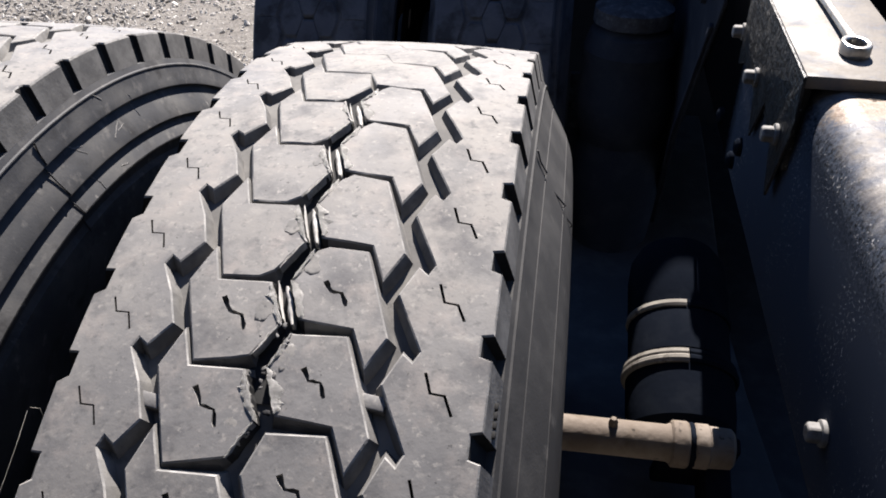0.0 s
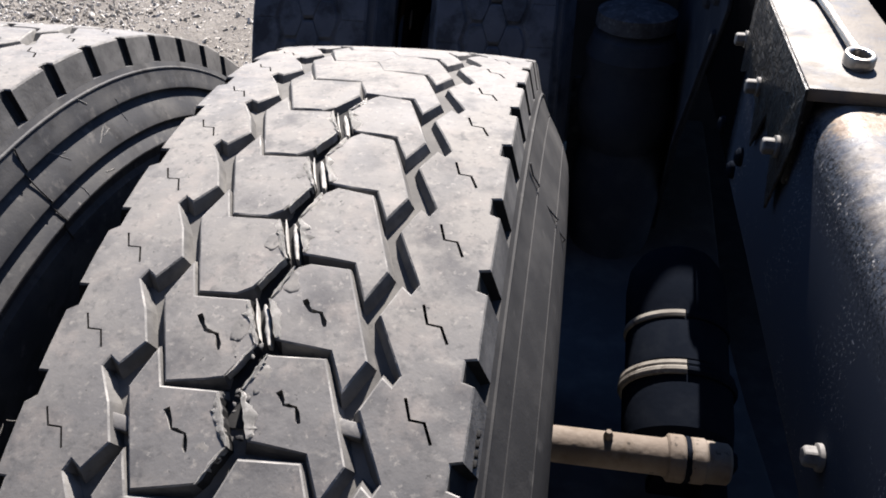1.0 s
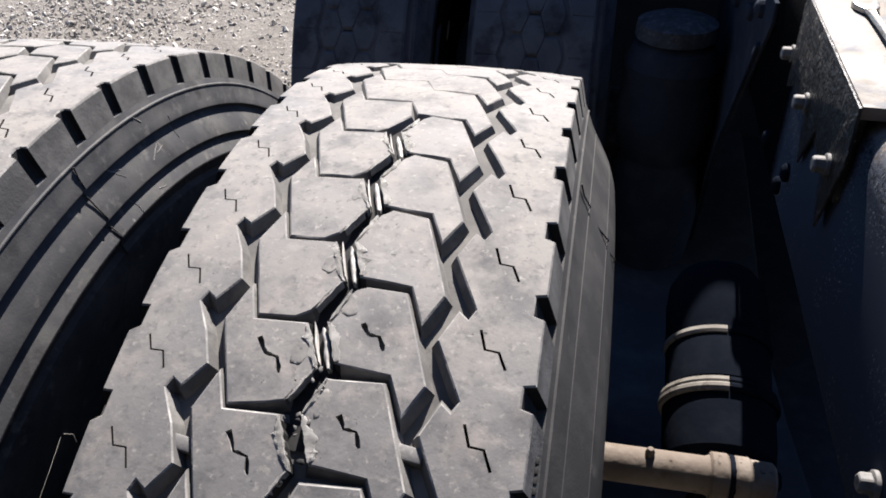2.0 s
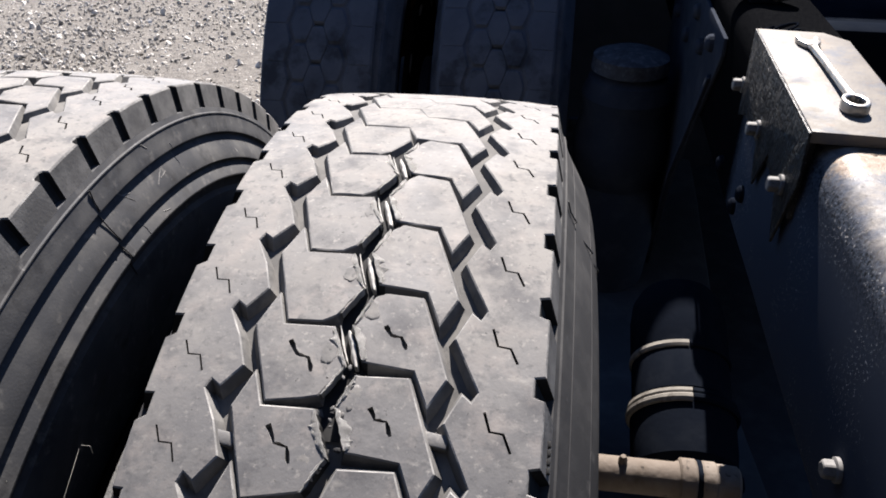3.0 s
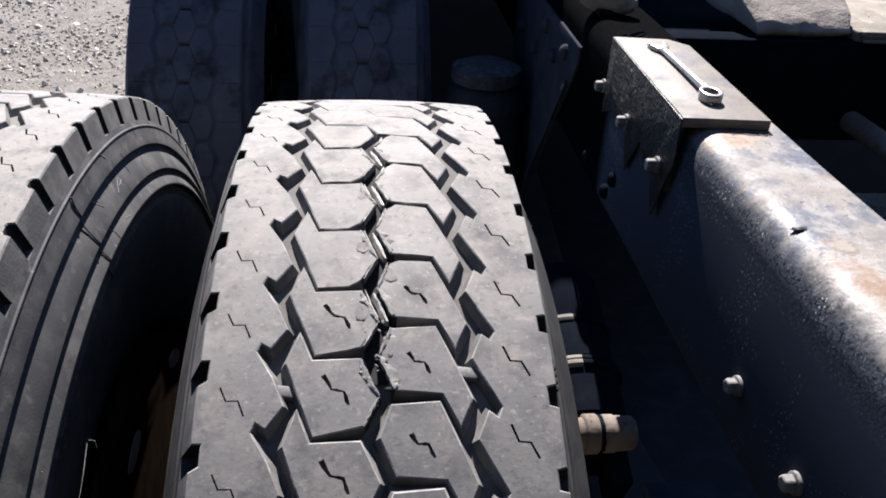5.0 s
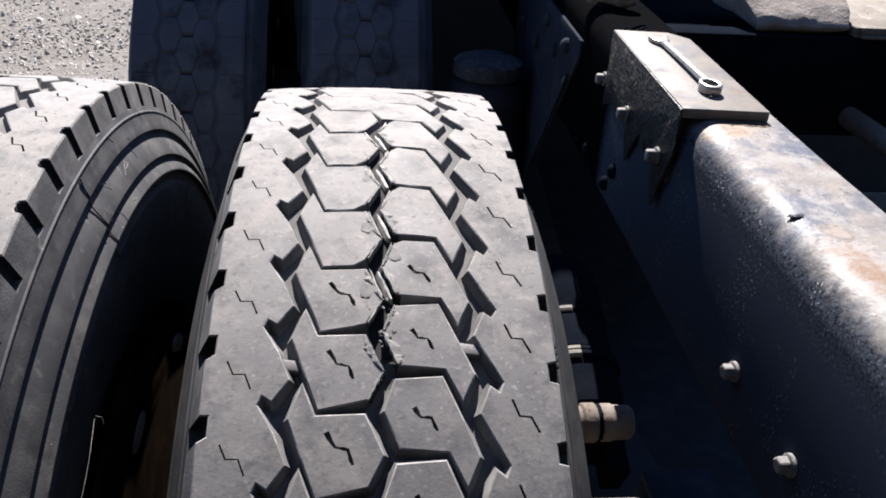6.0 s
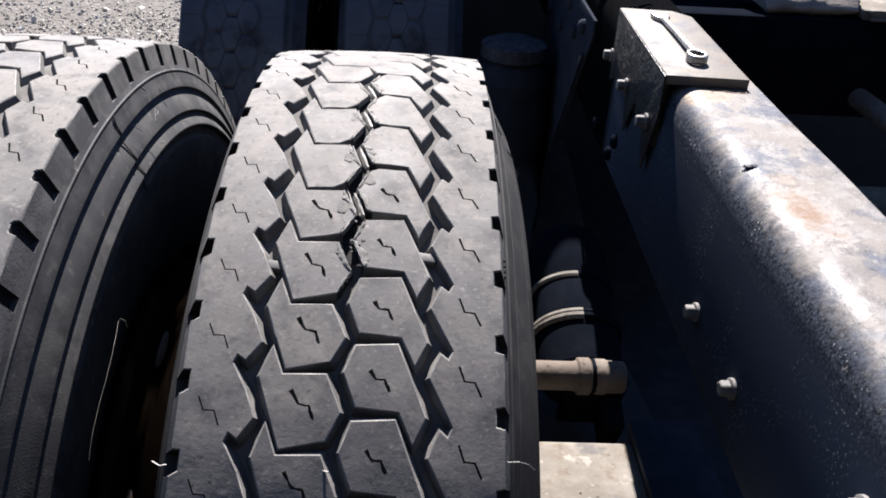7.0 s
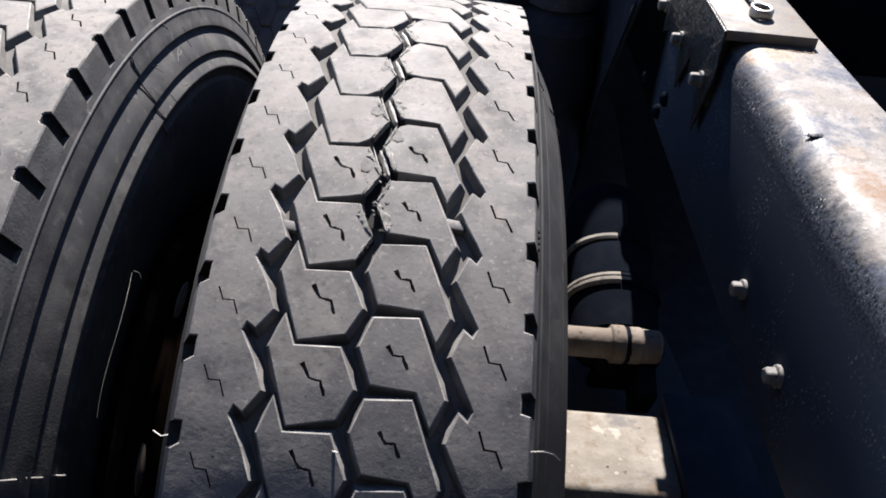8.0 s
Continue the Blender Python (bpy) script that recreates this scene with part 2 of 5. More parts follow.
    # orange rust with pale flaked paint at its edge, and a rusty lip against the cover plate
    blotch = N.new("ShaderNodeTexNoise")
    blotch.inputs["Scale"].default_value, blotch.inputs["Detail"].default_value, blotch.inputs["Roughness"].default_value = 75, 9, 0.75
    L.new(coord.outputs["Object"], blotch.inputs["Vector"])
    source = top.inputs["Base Color"].links[0].from_socket
    for (px, py, pz), (sx, sy, sz), rings in (
            ((0.036, -0.135, 0.475), (0.03, 0.062, 0.06), ((2.40, 2.25, (0.205, 0.192, 0.18)), (2.2, 1.5, (0.150, 0.100, 0.068)))),
            ((0.040, -0.078, 0.475), (0.013, 0.020, 0.06), ((2.30, 2.2, (0.125, 0.105, 0.09)), (2.1, 1.9, (0.18, 0.158, 0.138)))),
            ((0.030, 0.122, 0.470), (0.034, 0.026, 0.03), ((2.45, 2.1, (0.20, 0.158, 0.12)), (2.0, 1.6, (0.135, 0.088, 0.058))))):
        offset = N.new("ShaderNodeMapping")
        offset.vector_type = "POINT"
        offset.inputs["Location"].default_value = (-px / sx, -py / sy, -pz / sz)
        offset.inputs["Scale"].default_value = (1 / sx, 1 / sy, 1 / sz)
        L.new(coord.outputs["Object"], offset.inputs["Vector"])
        size = N.new("ShaderNodeVectorMath")
        size.operation = "LENGTH"
        L.new(offset.outputs[0], size.inputs[0])
        sum_up = N.new("ShaderNodeMath")
        sum_up.operation = "MULTIPLY_ADD"
        L.new(blotch.outputs["Fac"], sum_up.inputs[0])
        sum_up.inputs[1].default_value = 3.0
        L.new(size.outputs["Value"], sum_up.inputs[2])
        for low_edge, high_edge, colour in rings:
            patch = N.new("ShaderNodeMapRange")
            patch.inputs["From Min"].default_value, patch.inputs["From Max"].default_value = low_edge, high_edge
            L.new(sum_up.outputs[0], patch.inputs["Value"])
            mixed = N.new("ShaderNodeMix")
            mixed.data_type = "RGBA"
            L.new(patch.outputs[0], mixed.inputs["Factor"])
            L.new(source, mixed.inputs[6])
            mixed.inputs[7].default_value = (*colour, 1)
            source = mixed.outputs[2]
    L.new(source, top.inputs["Base Color"])

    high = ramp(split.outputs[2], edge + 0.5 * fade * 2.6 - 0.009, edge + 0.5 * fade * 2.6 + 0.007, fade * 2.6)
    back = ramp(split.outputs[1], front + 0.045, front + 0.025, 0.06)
    # ahead of front the paint is blackened to stand for shade
    front_shade = ramp(split.outputs[1], front + 0.02, front + 0.05, 0.05)
    L.new(front_shade, shaded_paint.inputs["Factor"])
    dull = N.new("ShaderNodeMapRange")
    dull.inputs["To Min"].default_value, dull.inputs["To Max"].default_value = 0.009, 0.0
    L.new(front_shade, dull.inputs["Value"])
    L.new(dull.outputs[0], black.inputs["Specular IOR Level"])
    kept_flecks = N.new("ShaderNodeMath")
    kept_flecks.operation = "SUBTRACT"
    kept_flecks.use_clamp = True
    L.new(both.outputs[0], kept_flecks.inputs[0])
    L.new(front_shade, kept_flecks.inputs[1])
    L.new(kept_flecks.outputs[0], tint.inputs["Factor"])
    L.new(kept_flecks.outputs[0], bumps.inputs["Height"])
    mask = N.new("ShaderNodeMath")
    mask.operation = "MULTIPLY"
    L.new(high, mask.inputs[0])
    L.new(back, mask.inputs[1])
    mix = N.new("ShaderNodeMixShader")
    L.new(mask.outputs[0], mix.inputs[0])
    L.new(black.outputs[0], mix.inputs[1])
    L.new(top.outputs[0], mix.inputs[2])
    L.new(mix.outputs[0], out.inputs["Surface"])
    return m


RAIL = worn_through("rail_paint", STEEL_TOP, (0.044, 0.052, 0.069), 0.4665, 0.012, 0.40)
CHROME = material("wrench_steel", [((0.31, 0.30, 0.287),), ((0.17, 0.158, 0.146), 60, 0.48, 0.66, 6)], rough=0.46, rough_var=0.1, metal=0.85, bump=[(300, 0.1, 0.0004, "noise")])
ZINC = material("zinc_bolt", [((0.15, 0.147, 0.144),), ((0.075, 0.073, 0.07), 160, 0.5, 0.68, 5), ((0.05, 0.05, 0.05), 90, 0.6, 0.7, 5)], rough=0.7, bump=[(500, 0.3, 0.0006, "noise")], spec=0.25)
DUSTY = material("dusty_axle_paint", [((0.135, 0.121, 0.102),), ((0.185, 0.170, 0.148), 28, 0.4, 0.65, 7), ((0.11, 0.085, 0.062), 34, 0.54, 0.68, 7), ((0.10, 0.095, 0.09), 22, 0.58, 0.66, 6), ((0.23, 0.215, 0.19), 55, 0.60, 0.64, 7), ((0.025, 0.02, 0.016), 75, 0.67, 0.70, 3)],
                 rough=0.85, bump=[(120, 0.5, 0.0018, "noise")], spec=0.25)
CAM = material("dirty_beige_paint", [((0.108, 0.088, 0.072),), ((0.150, 0.128, 0.108), 28, 0.4, 0.65, 7), ((0.09, 0.07, 0.052), 40, 0.55, 0.7, 6), ((0.03, 0.025, 0.02), 90, 0.64, 0.72, 4)],
               rough=0.85, bump=[(120, 0.5, 0.0018, "noise")], spec=0.25)
BAND = material("dusty_band", [((0.17, 0.158, 0.140),), ((0.24, 0.225, 0.20), 40, 0.4, 0.65, 6), ((0.05, 0.042, 0.035), 60, 0.56, 0.7, 6)], rough=0.85, spec=0.15)
TAN = material("tan_light", [((0.26, 0.216, 0.178),), ((0.19, 0.157, 0.128), 40, 0.4, 0.7, 5)], rough=0.9, spec=0.2)
CRUST = material("rust_crust", [((0.155, 0.122, 0.096),), ((0.22, 0.19, 0.16), 90, 0.42, 0.62, 7), ((0.095, 0.06, 0.04), 140, 0.55, 0.68, 6)], rough=0.95, bump=[(380, 0.7, 0.0012, "noise")], spec=0.1)
CAST = material("caked_casting", [((0.2, 0.18, 0.165),), ((0.28, 0.255, 0.23), 30, 0.4, 0.65, 6), ((0.14, 0.12, 0.11), 45, 0.58, 0.7, 6)],
                rough=0.9, bump=[(60, 0.4, 0.004, "noise"), (240, 0.4, 0.0016, "noise")], spec=0.2)
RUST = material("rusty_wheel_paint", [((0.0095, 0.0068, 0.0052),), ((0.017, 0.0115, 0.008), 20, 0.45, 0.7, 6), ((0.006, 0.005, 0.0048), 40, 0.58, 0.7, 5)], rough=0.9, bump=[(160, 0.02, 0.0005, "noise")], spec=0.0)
GRAVEL = material("gravel_ground", [((0.118, 0.109, 0.099),), ((0.15, 0.14, 0.127), 7, 0.42, 0.62, 9), ((0.08, 0.075, 0.069), 34, 0.50, 0.68, 8), ((0.24, 0.226, 0.21), 70, 0.58, 0.7, 6),
                  ((0.06, 0.056, 0.05), 120, 0.6, 0.7, 4)],
                  rough=0.95, bump=[(60, 0.8, 0.010, "noise"), (20, 0.5, 0.02, "noise"), (170, 0.8, 0.006, "noise")], spec=0.2)
STONE = material("gravel_stones", [((0.27, 0.255, 0.235),), ((0.36, 0.345, 0.325), 5, 0.45, 0.6, 3), ((0.18, 0.17, 0.16), 7, 0.55, 0.66, 3)], rough=0.9, spec=0.25)
shade_nodes = STONE.node_tree
island = shade_nodes.nodes.new("ShaderNodeNewGeometry")
spread = shade_nodes.nodes.new("ShaderNodeMapRange")
spread.inputs["To Min"].default_value, spread.inputs["To Max"].default_value = 0.7, 1.9
shade_nodes.links.new(island.outputs["Random Per Island"], spread.inputs["Value"])
hue = shade_nodes.nodes.new("ShaderNodeHueSaturation")
shade_nodes.links.new(spread.outputs[0], hue.inputs["Value"])
stone_bsdf = shade_nodes.nodes["Principled BSDF"]
shade_nodes.links.new(stone_bsdf.inputs["Base Color"].links[0].from_socket, hue.inputs["Color"])
shade_nodes.links.new(hue.outputs[0], stone_bsdf.inputs["Base Color"])


def meeting(name, front, back_colour, y):
    """The front material ahead of the line y, another colour behind it, with a ragged border."""
    m = front.copy()
    m.name = name
    N, L = m.node_tree.nodes, m.node_tree.links
    bsdf = [n for n in N if n.type == "BSDF_PRINCIPLED"][0]
    coord = N.new("ShaderNodeTexCoord")
    split = N.new("ShaderNodeSeparateXYZ")
    L.new(coord.outputs["Object"], split.inputs[0])
    ragged = N.new("ShaderNodeTexNoise")
    ragged.inputs["Scale"].default_value, ragged.inputs["Detail"].default_value, ragged.inputs["Roughness"].default_value = 2.2, 8, 0.7
    L.new(coord.outputs["Object"], ragged.inputs["Vector"])
    bent = N.new("ShaderNodeMath")
    bent.operation = "MULTIPLY_ADD"
    L.new(ragged.outputs["Fac"], bent.inputs[0])
    bent.inputs[1].default_value = 0.8
    L.new(split.outputs[1], bent.inputs[2])
    fade = N.new("ShaderNodeMapRange")
    fade.inputs["From Min"].default_value, fade.inputs["From Max"].default_value = y + 0.37, y + 0.43
    L.new(bent.outputs[0], fade.inputs["Value"])
    mottle = N.new("ShaderNodeTexNoise")
    mottle.inputs["Scale"].default_value, mottle.inputs["Detail"].default_value = 5, 8
    L.new(coord.outputs["Object"], mottle.inputs["Vector"])
    dark = N.new("ShaderNodeMix")
    dark.data_type = "RGBA"
    L.new(mottle.outputs["Fac"], dark.inputs["Factor"])
    dark.inputs[6].default_value = (*[0.5 * c for c in back_colour], 1)
    dark.inputs[7].default_value = (*[1.5 * c for c in back_colour], 1)
    mix = N.new("ShaderNodeMix")
    mix.data_type = "RGBA"
    L.new(fade.outputs[0], mix.inputs["Factor"])
    L.new(dark.outputs[2], mix.inputs[6])
    L.new(bsdf.inputs["Base Color"].links[0].from_socket, mix.inputs[7])
    L.new(mix.outputs[2], bsdf.inputs["Base Color"])
    return m


# the dark ground behind the gravel is made up, to cut bounced light
YARD = meeting("yard", GRAVEL, (0.075, 0.073, 0.07), 0.75)
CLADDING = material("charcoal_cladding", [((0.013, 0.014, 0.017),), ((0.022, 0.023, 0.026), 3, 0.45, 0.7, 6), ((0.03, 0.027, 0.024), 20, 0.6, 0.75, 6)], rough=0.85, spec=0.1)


# ---- building helpers ----
def link_mesh(name, bm, mats, smooth_angle=25.0):
    """One mesh object out of a bmesh, smooth but for its sharp edges."""
    limit = radians(smooth_angle)
    if smooth_angle >= 0:
        for f in bm.faces:
            f.smooth = smooth_angle > 0
    if smooth_angle > 0:
        for e in bm.edges:
            if len(e.link_faces) == 2 and e.calc_face_angle(0) > limit:
                e.smooth = False
    data = bpy.data.meshes.new(name)
    bm.to_mesh(data)
    bm.free()
    for m in mats if isinstance(mats, (list, tuple)) else [mats]:
        data.materials.append(m)
    return new(name, data)


def part(name, bm, mats, parent, label="", smooth_angle=25.0):
    ob = link_mesh(name, bm, mats, smooth_angle)
    ob.parent = parent
    if label:
        tagged(ob, label)
    return ob


def thing(name, m, label, category, group="", kind=""):
    ob = new(name)
    ob.matrix_world = m
    return tagged(ob, label, category, group, kind)


def box_bm(x0, x1, y0, y1, z0, z1, bevel=0.002, segs=2):
    bm = bmesh.new()
    bmesh.ops.create_cube(bm, size=1)
    for v in bm.verts:
        v.co = ((x0 + x1) / 2 + v.co.x * (x1 - x0), (y0 + y1) / 2 + v.co.y * (y1 - y0), (z0 + z1) / 2 + v.co.z * (z1 - z0))
    if bevel:
        bmesh.ops.bevel(bm, geom=bm.edges[:], offset=bevel, segments=segs, affect="EDGES", profile=0.5)
    return bm


def revolve_bm(profile, m=None, segs=32, cap=True):
    """profile: (radius, height) pairs, turned round the z axis, then moved by m."""
    bm = bmesh.new()
    rings = []
    for r, h in profile:
        rings.append([bm.verts.new((r * math.cos(2 * math.pi * i / segs), r * math.sin(2 * math.pi * i / segs), h)) for i in range(segs)])
    for a, b in zip(rings, rings[1:]):
        for i in range(segs):
            bm.faces.new((a[i], a[(i + 1) % segs], b[(i + 1) % segs], b[i]))
    if cap:
        bm.faces.new(list(reversed(rings[0])))
        bm.faces.new(rings[-1])
    if m is not None:
        bm.transform(m)
    bmesh.ops.recalc_face_normals(bm, faces=bm.faces[:])
    return bm


def half_ring_bm(profile, first, last, segs=32):
    """A closed profile of (radius, height) pairs, turned round the z axis between two angles, with closed ends."""
    bm = bmesh.new()
    rings = []
    for i in range(segs + 1):
        a = radians(first + (last - first) * i / segs)
        rings.append([bm.verts.new((r * math.cos(a), r * math.sin(a), h)) for r, h in profile])
    n = len(profile)
    for a, b in zip(rings, rings[1:]):
        for i in range(n):
            bm.faces.new((a[i], a[(i + 1) % n], b[(i + 1) % n], b[i]))
    bm.faces.new(rings[0])
    bm.faces.new(rings[-1])
    bmesh.ops.recalc_face_normals(bm, faces=bm.faces[:])
    return bm


def tube_bm(points, radius, segs=10, cap=True):
    """A round tube along points."""
    bm = bmesh.new()
    pts = [Vector(p) for p in points]
    rings = []
    ref = Vector((0.13, 0.21, 0.97)).normalized()
    for i, p in enumerate(pts):
        d = (pts[min(i + 1, len(pts) - 1)] - pts[max(i - 1, 0)]).normalized()
        a = d.cross(ref).normalized()
        b = d.cross(a)
        r = radius[i] if isinstance(radius, (list, tuple)) else radius
        rings.append([bm.verts.new(p + r * (math.cos(2 * math.pi * k / segs) * a + math.sin(2 * math.pi * k / segs) * b)) for k in range(segs)])
    for a, b in zip(rings, rings[1:]):
        for k in range(segs):
            bm.faces.new((a[k], a[(k + 1) % segs], b[(k + 1) % segs], b[k]))
    if cap:
        bm.faces.new(rings[0])
        bm.faces.new(rings[-1])
    bmesh.ops.recalc_face_normals(bm, faces=bm.faces[:])
    return bm


def prism_bm(outline, depth, m=None, bevel=0.0015, holes=()):
    """A flat plate: outline (and holes) in x, y, made depth thick along +z."""
    from mathutils.geometry import delaunay_2d_cdt
    loops = [outline, *holes]
    pts, edges = [], []
    for loop in loops:
        n0 = len(pts)
        pts += [Vector(p) for p in loop]
        edges += [(n0 + i, n0 + (i + 1) % len(loop)) for i in range(len(loop))]
    vs, _, fs, *_ = delaunay_2d_cdt(pts, edges, [], 0, 1e-7)
    bm = bmesh.new()
    top = [bm.verts.new((v.x, v.y, depth)) for v in vs]
    low = [bm.verts.new((v.x, v.y, 0)) for v in vs]
    for f in fs:
        c = sum((vs[i] for i in f), Vector((0, 0))) / len(f)
        if inside(c, outline) and not any(inside(c, h) for h in holes):
            bm.faces.new([top[i] for i in f])
            bm.faces.new([low[i] for i in reversed(f)])
    rim = [e for e in bm.edges if len(e.link_faces) == 1 and e.verts[0].co.z > depth / 2]
    pair = dict(zip(top, low))
    for e in rim:
        a, b = e.verts
        bm.faces.new((a, b, pair[b], pair[a]))
    bmesh.ops.recalc_face_normals(bm, faces=bm.faces[:])
    for v in [v for v in bm.verts if not v.link_faces]:
        bm.verts.remove(v)
    if bevel:
        sharp = [e for e in bm.edges if len(e.link_faces) == 2 and e.calc_face_angle(0) > 0.6]
        bmesh.ops.bevel(bm, geom=sharp, offset=bevel, segments=2, affect="EDGES", profile=0.5)
    if m is not None:
        bm.transform(m)
    return bm


def inside(p, loop):
    hit = False
    for (x0, y0), (x1, y1) in zip(loop, [*loop[1:], loop[0]]):
        if (y0 > p[1]) != (y1 > p[1]) and p[0] < (x1 - x0) * (p[1] - y0) / (y1 - y0) + x0:
            hit = not hit
    return hit


def join_bm(*bms):
    """Joins bmeshes into the first."""
    for other in bms[1:]:
        data = bpy.data.meshes.new("joint")
        other.to_mesh(data)
        other.free()
        bms[0].from_mesh(data)
        bpy.data.meshes.remove(data)
    return bms[0]


# ---- ground ----
def build_ground():
    bm = bmesh.new()
    xs = [-300, -60, -20] + [-8 + 0.16 * i for i in range(76)] + [10, 60, 300]
    ys = [-300, -60, -12] + [-3 + 0.16 * i for i in range(76)] + [20, 60, 400]
    grid = []
    for y in ys:
        row = []
        for x in xs:
            near = 1 if -8 <= x <= 4 and -3 <= y <= 9 else 0
            z = near * (0.012 * noise.noise((x * 1.1, y * 1.1, 0)) + 0.01 * noise.noise((x * 4, y * 4, 3)))
            if math.hypot(x + 0.16, y - 0.65) < 1.3:
                z = min(z, 0)
            row.append(bm.verts.new((x, y, z)))
        grid.append(row)
    for a, b in zip(grid, grid[1:]):
        for i in range(len(xs) - 1):
            bm.faces.new((a[i], a[i + 1], b[i + 1], b[i]))
    tagged(link_mesh("ground", bm, YARD, 60), "pale gravel yard, darkened behind to cut bounced light", "ground", kind="structure")

    rng = random.Random(5)
    base = bmesh.new()
    bmesh.ops.create_icosphere(base, subdivisions=1, radius=1)
    bv = [v.co.copy() for v in base.verts]
    bf = [[v.index for v in f.verts] for f in base.faces]
    base.free()
    verts, faces = [], []
    for _ in range(30000):
        y = 1.2 + 5.3 * rng.random()
        x = -0.5 - (0.6 + 0.85 * y) * rng.random()
        size = 0.0046 * math.exp(rng.gauss(0, 0.52)) + 0.002
        if size > 0.03:
            continue
        turn = Euler((rng.random() * 6, rng.random() * 6, rng.random() * 6)).to_matrix()
        sx, sy, sz = size * rng.uniform(0.7, 1.4), size * rng.uniform(0.7, 1.3), size * rng.uniform(0.3, 0.55)
        n0 = len(verts)
        for c in bv:
            k = 1 + 0.3 * (rng.random() - 0.5)
            w = turn @ Vector((c.x * sx * k, c.y * sy * k, c.z * sz * k))
            verts.append((x + w.x, y + w.y, 0.3 * sz + w.z + 0.006 * noise.noise((x * 4, y * 4, 3))))
        faces += [[n0 + i for i in f] for f in bf]
    data = bpy.data.meshes.new("gravel")
    data.from_pydata(verts, [], faces)
    data.materials.append(STONE)
    tagged(new("gravel", data), "loose pale and dark gravel stones on the yard", "gravel", kind="stuff")


build_ground()

# ---- tyres ----
CROWN = 0.0053
MIDDLE = 0.0035  # the pattern's middle lies this far from the datum


def rim_of_tread(x, radius):
    return radius - CROWN * ((x - MIDDLE) / 0.12) ** 2


def on_tyre(x, th, r):
    a = radians(th)
    return Vector((x, r * math.sin(a), r * math.cos(a)))


# One pitch of the pattern: millimetres across, degrees along (a pitch of 5.2 degrees, counted from the inner corner of the left block).
LEFT_BLOCK = [(-34, -0.05), (-41.5, 2.0), (-48.9, -0.25), (-33, -5.0), (-5.4, -4.4), (3.2, -2.55), (-7.3, 0.0)]
RIGHT_BLOCK = [(35.8, 2.33), (9, 2.15), (2.3, 0.12), (11, -2.2), (37.2, -2.47), (46.3, -4.6), (54.4, -2.75)]
LEFT_RIB = [(-64.7, 0.67), (-95.5, 0.67), (-95.5, 0.12), (-90.3, 0.1), (-90.3, -1.15), (-95.5, -1.5), (-95.5, -4.53), (-64.7, -4.53), (-62.7, -4.0), (-57.4, -4.4),
            (-48.1, -3.0), (-55.2, -1.1)]
RIGHT_RIB = [(69.8, 1.9), (67.2, 1.3), (62.2, 1.74), (54.9, -0.08), (69.8, -3.3), (102.5, -3.6), (102.5, -3.3), (97.0, -3.15), (97.0, -2.0), (102.5, -1.85), (102.5, 1.6)]
ROUND_SLOT = [(102.5, -3.2), (98.2, -3.08), (97.0, -2.85), (97.0, -2.28), (98.2, -2.05), (102.5, -1.93)]  # a slot with worn, rounded corners
LEFT_SIPE = [(-83, -1.67), (-79.3, -2.55), (-72.8, -2.57), (-69.2, -3.54)]
RIGHT_SIPE = [(73.9, 0.81), (77.2, -0.24), (83.7, -0.3), (87.7, -1.27)]
LEFT_MARK = [(-28, -1.13), (-22.9, -2.04), (-16.4, -2.19), (-13.7, -3.07)]
RIGHT_MARK = [(19.1, 0.32), (22.8, -0.3), (28.2, -0.32), (31.4, -1.12)]


def thick_line(line, width, ragged=0):
    """The outline of a bent line of that width, all in metres; ragged: a seed for a worn, uneven cut."""
    left, right = [], []
    if ragged:
        rng = random.Random(ragged)
        fine = []
        for a, b in zip(line, line[1:]):
            fine += [(a[0] + (b[0] - a[0]) * t, a[1] + (b[1] - a[1]) * t) for t in (0, 0.33, 0.67)]
        line = [(x + 0.0005 * (rng.random() - 0.5), y + 0.0005 * (rng.random() - 0.5)) for x, y in fine + [line[-1]]]
        widths = [width * (0.55 + 0.5 * rng.random() + (0.5 if i in (0, 1, len(line) - 2) else 0)) for i in range(len(line))]
    for i, p in enumerate(line):
        d = (Vector(line[min(i + 1, len(line) - 1)]) - Vector(line[max(i - 1, 0)])).normalized()
        n = Vector((-d.y, d.x)) * (widths[i] if ragged else width) / 2
        left.append((p[0] + n.x, p[1] + n.y))
        right.append((p[0] - n.x, p[1] - n.y))
    return left + right[::-1]


def offset_loop(loop, d):
    """Moves a closed outline to its inside by d (area-signed)."""
    area = sum(a[0] * b[1] - b[0] * a[1] for a, b in zip(loop, [*loop[1:], loop[0]]))
    sign = 1 if area > 0 else -1
    out = []
    n = len(loop)
    for i in range(n):
        p, a, b = Vector(loop[i]), Vector(loop[i - 1]), Vector(loop[(i + 1) % n])
        u, w = (p - a).normalized(), (b - p).normalized()
        nu, nw = Vector((-u.y, u.x)) * sign, Vector((-w.y, w.x)) * sign
        m = nu + nw
        k = max(0.45, m.length_squared / 2)
        out.append(tuple(p + m * d / k))
    return out


def fine_loop(loop, step, flags=None):
    out, kept = [], []
    for i, (a, b) in enumerate(zip(loop, [*loop[1:], loop[0]])):
        n = max(1, int(math.hypot(b[0] - a[0], b[1] - a[1]) / step + 0.5))
        for j in range(n):
            out.append((a[0] + (b[0] - a[0]) * j / n, a[1] + (b[1] - a[1]) * j / n))
            kept.append(flags[i] if flags else 0)
    return (out, kept) if flags else out


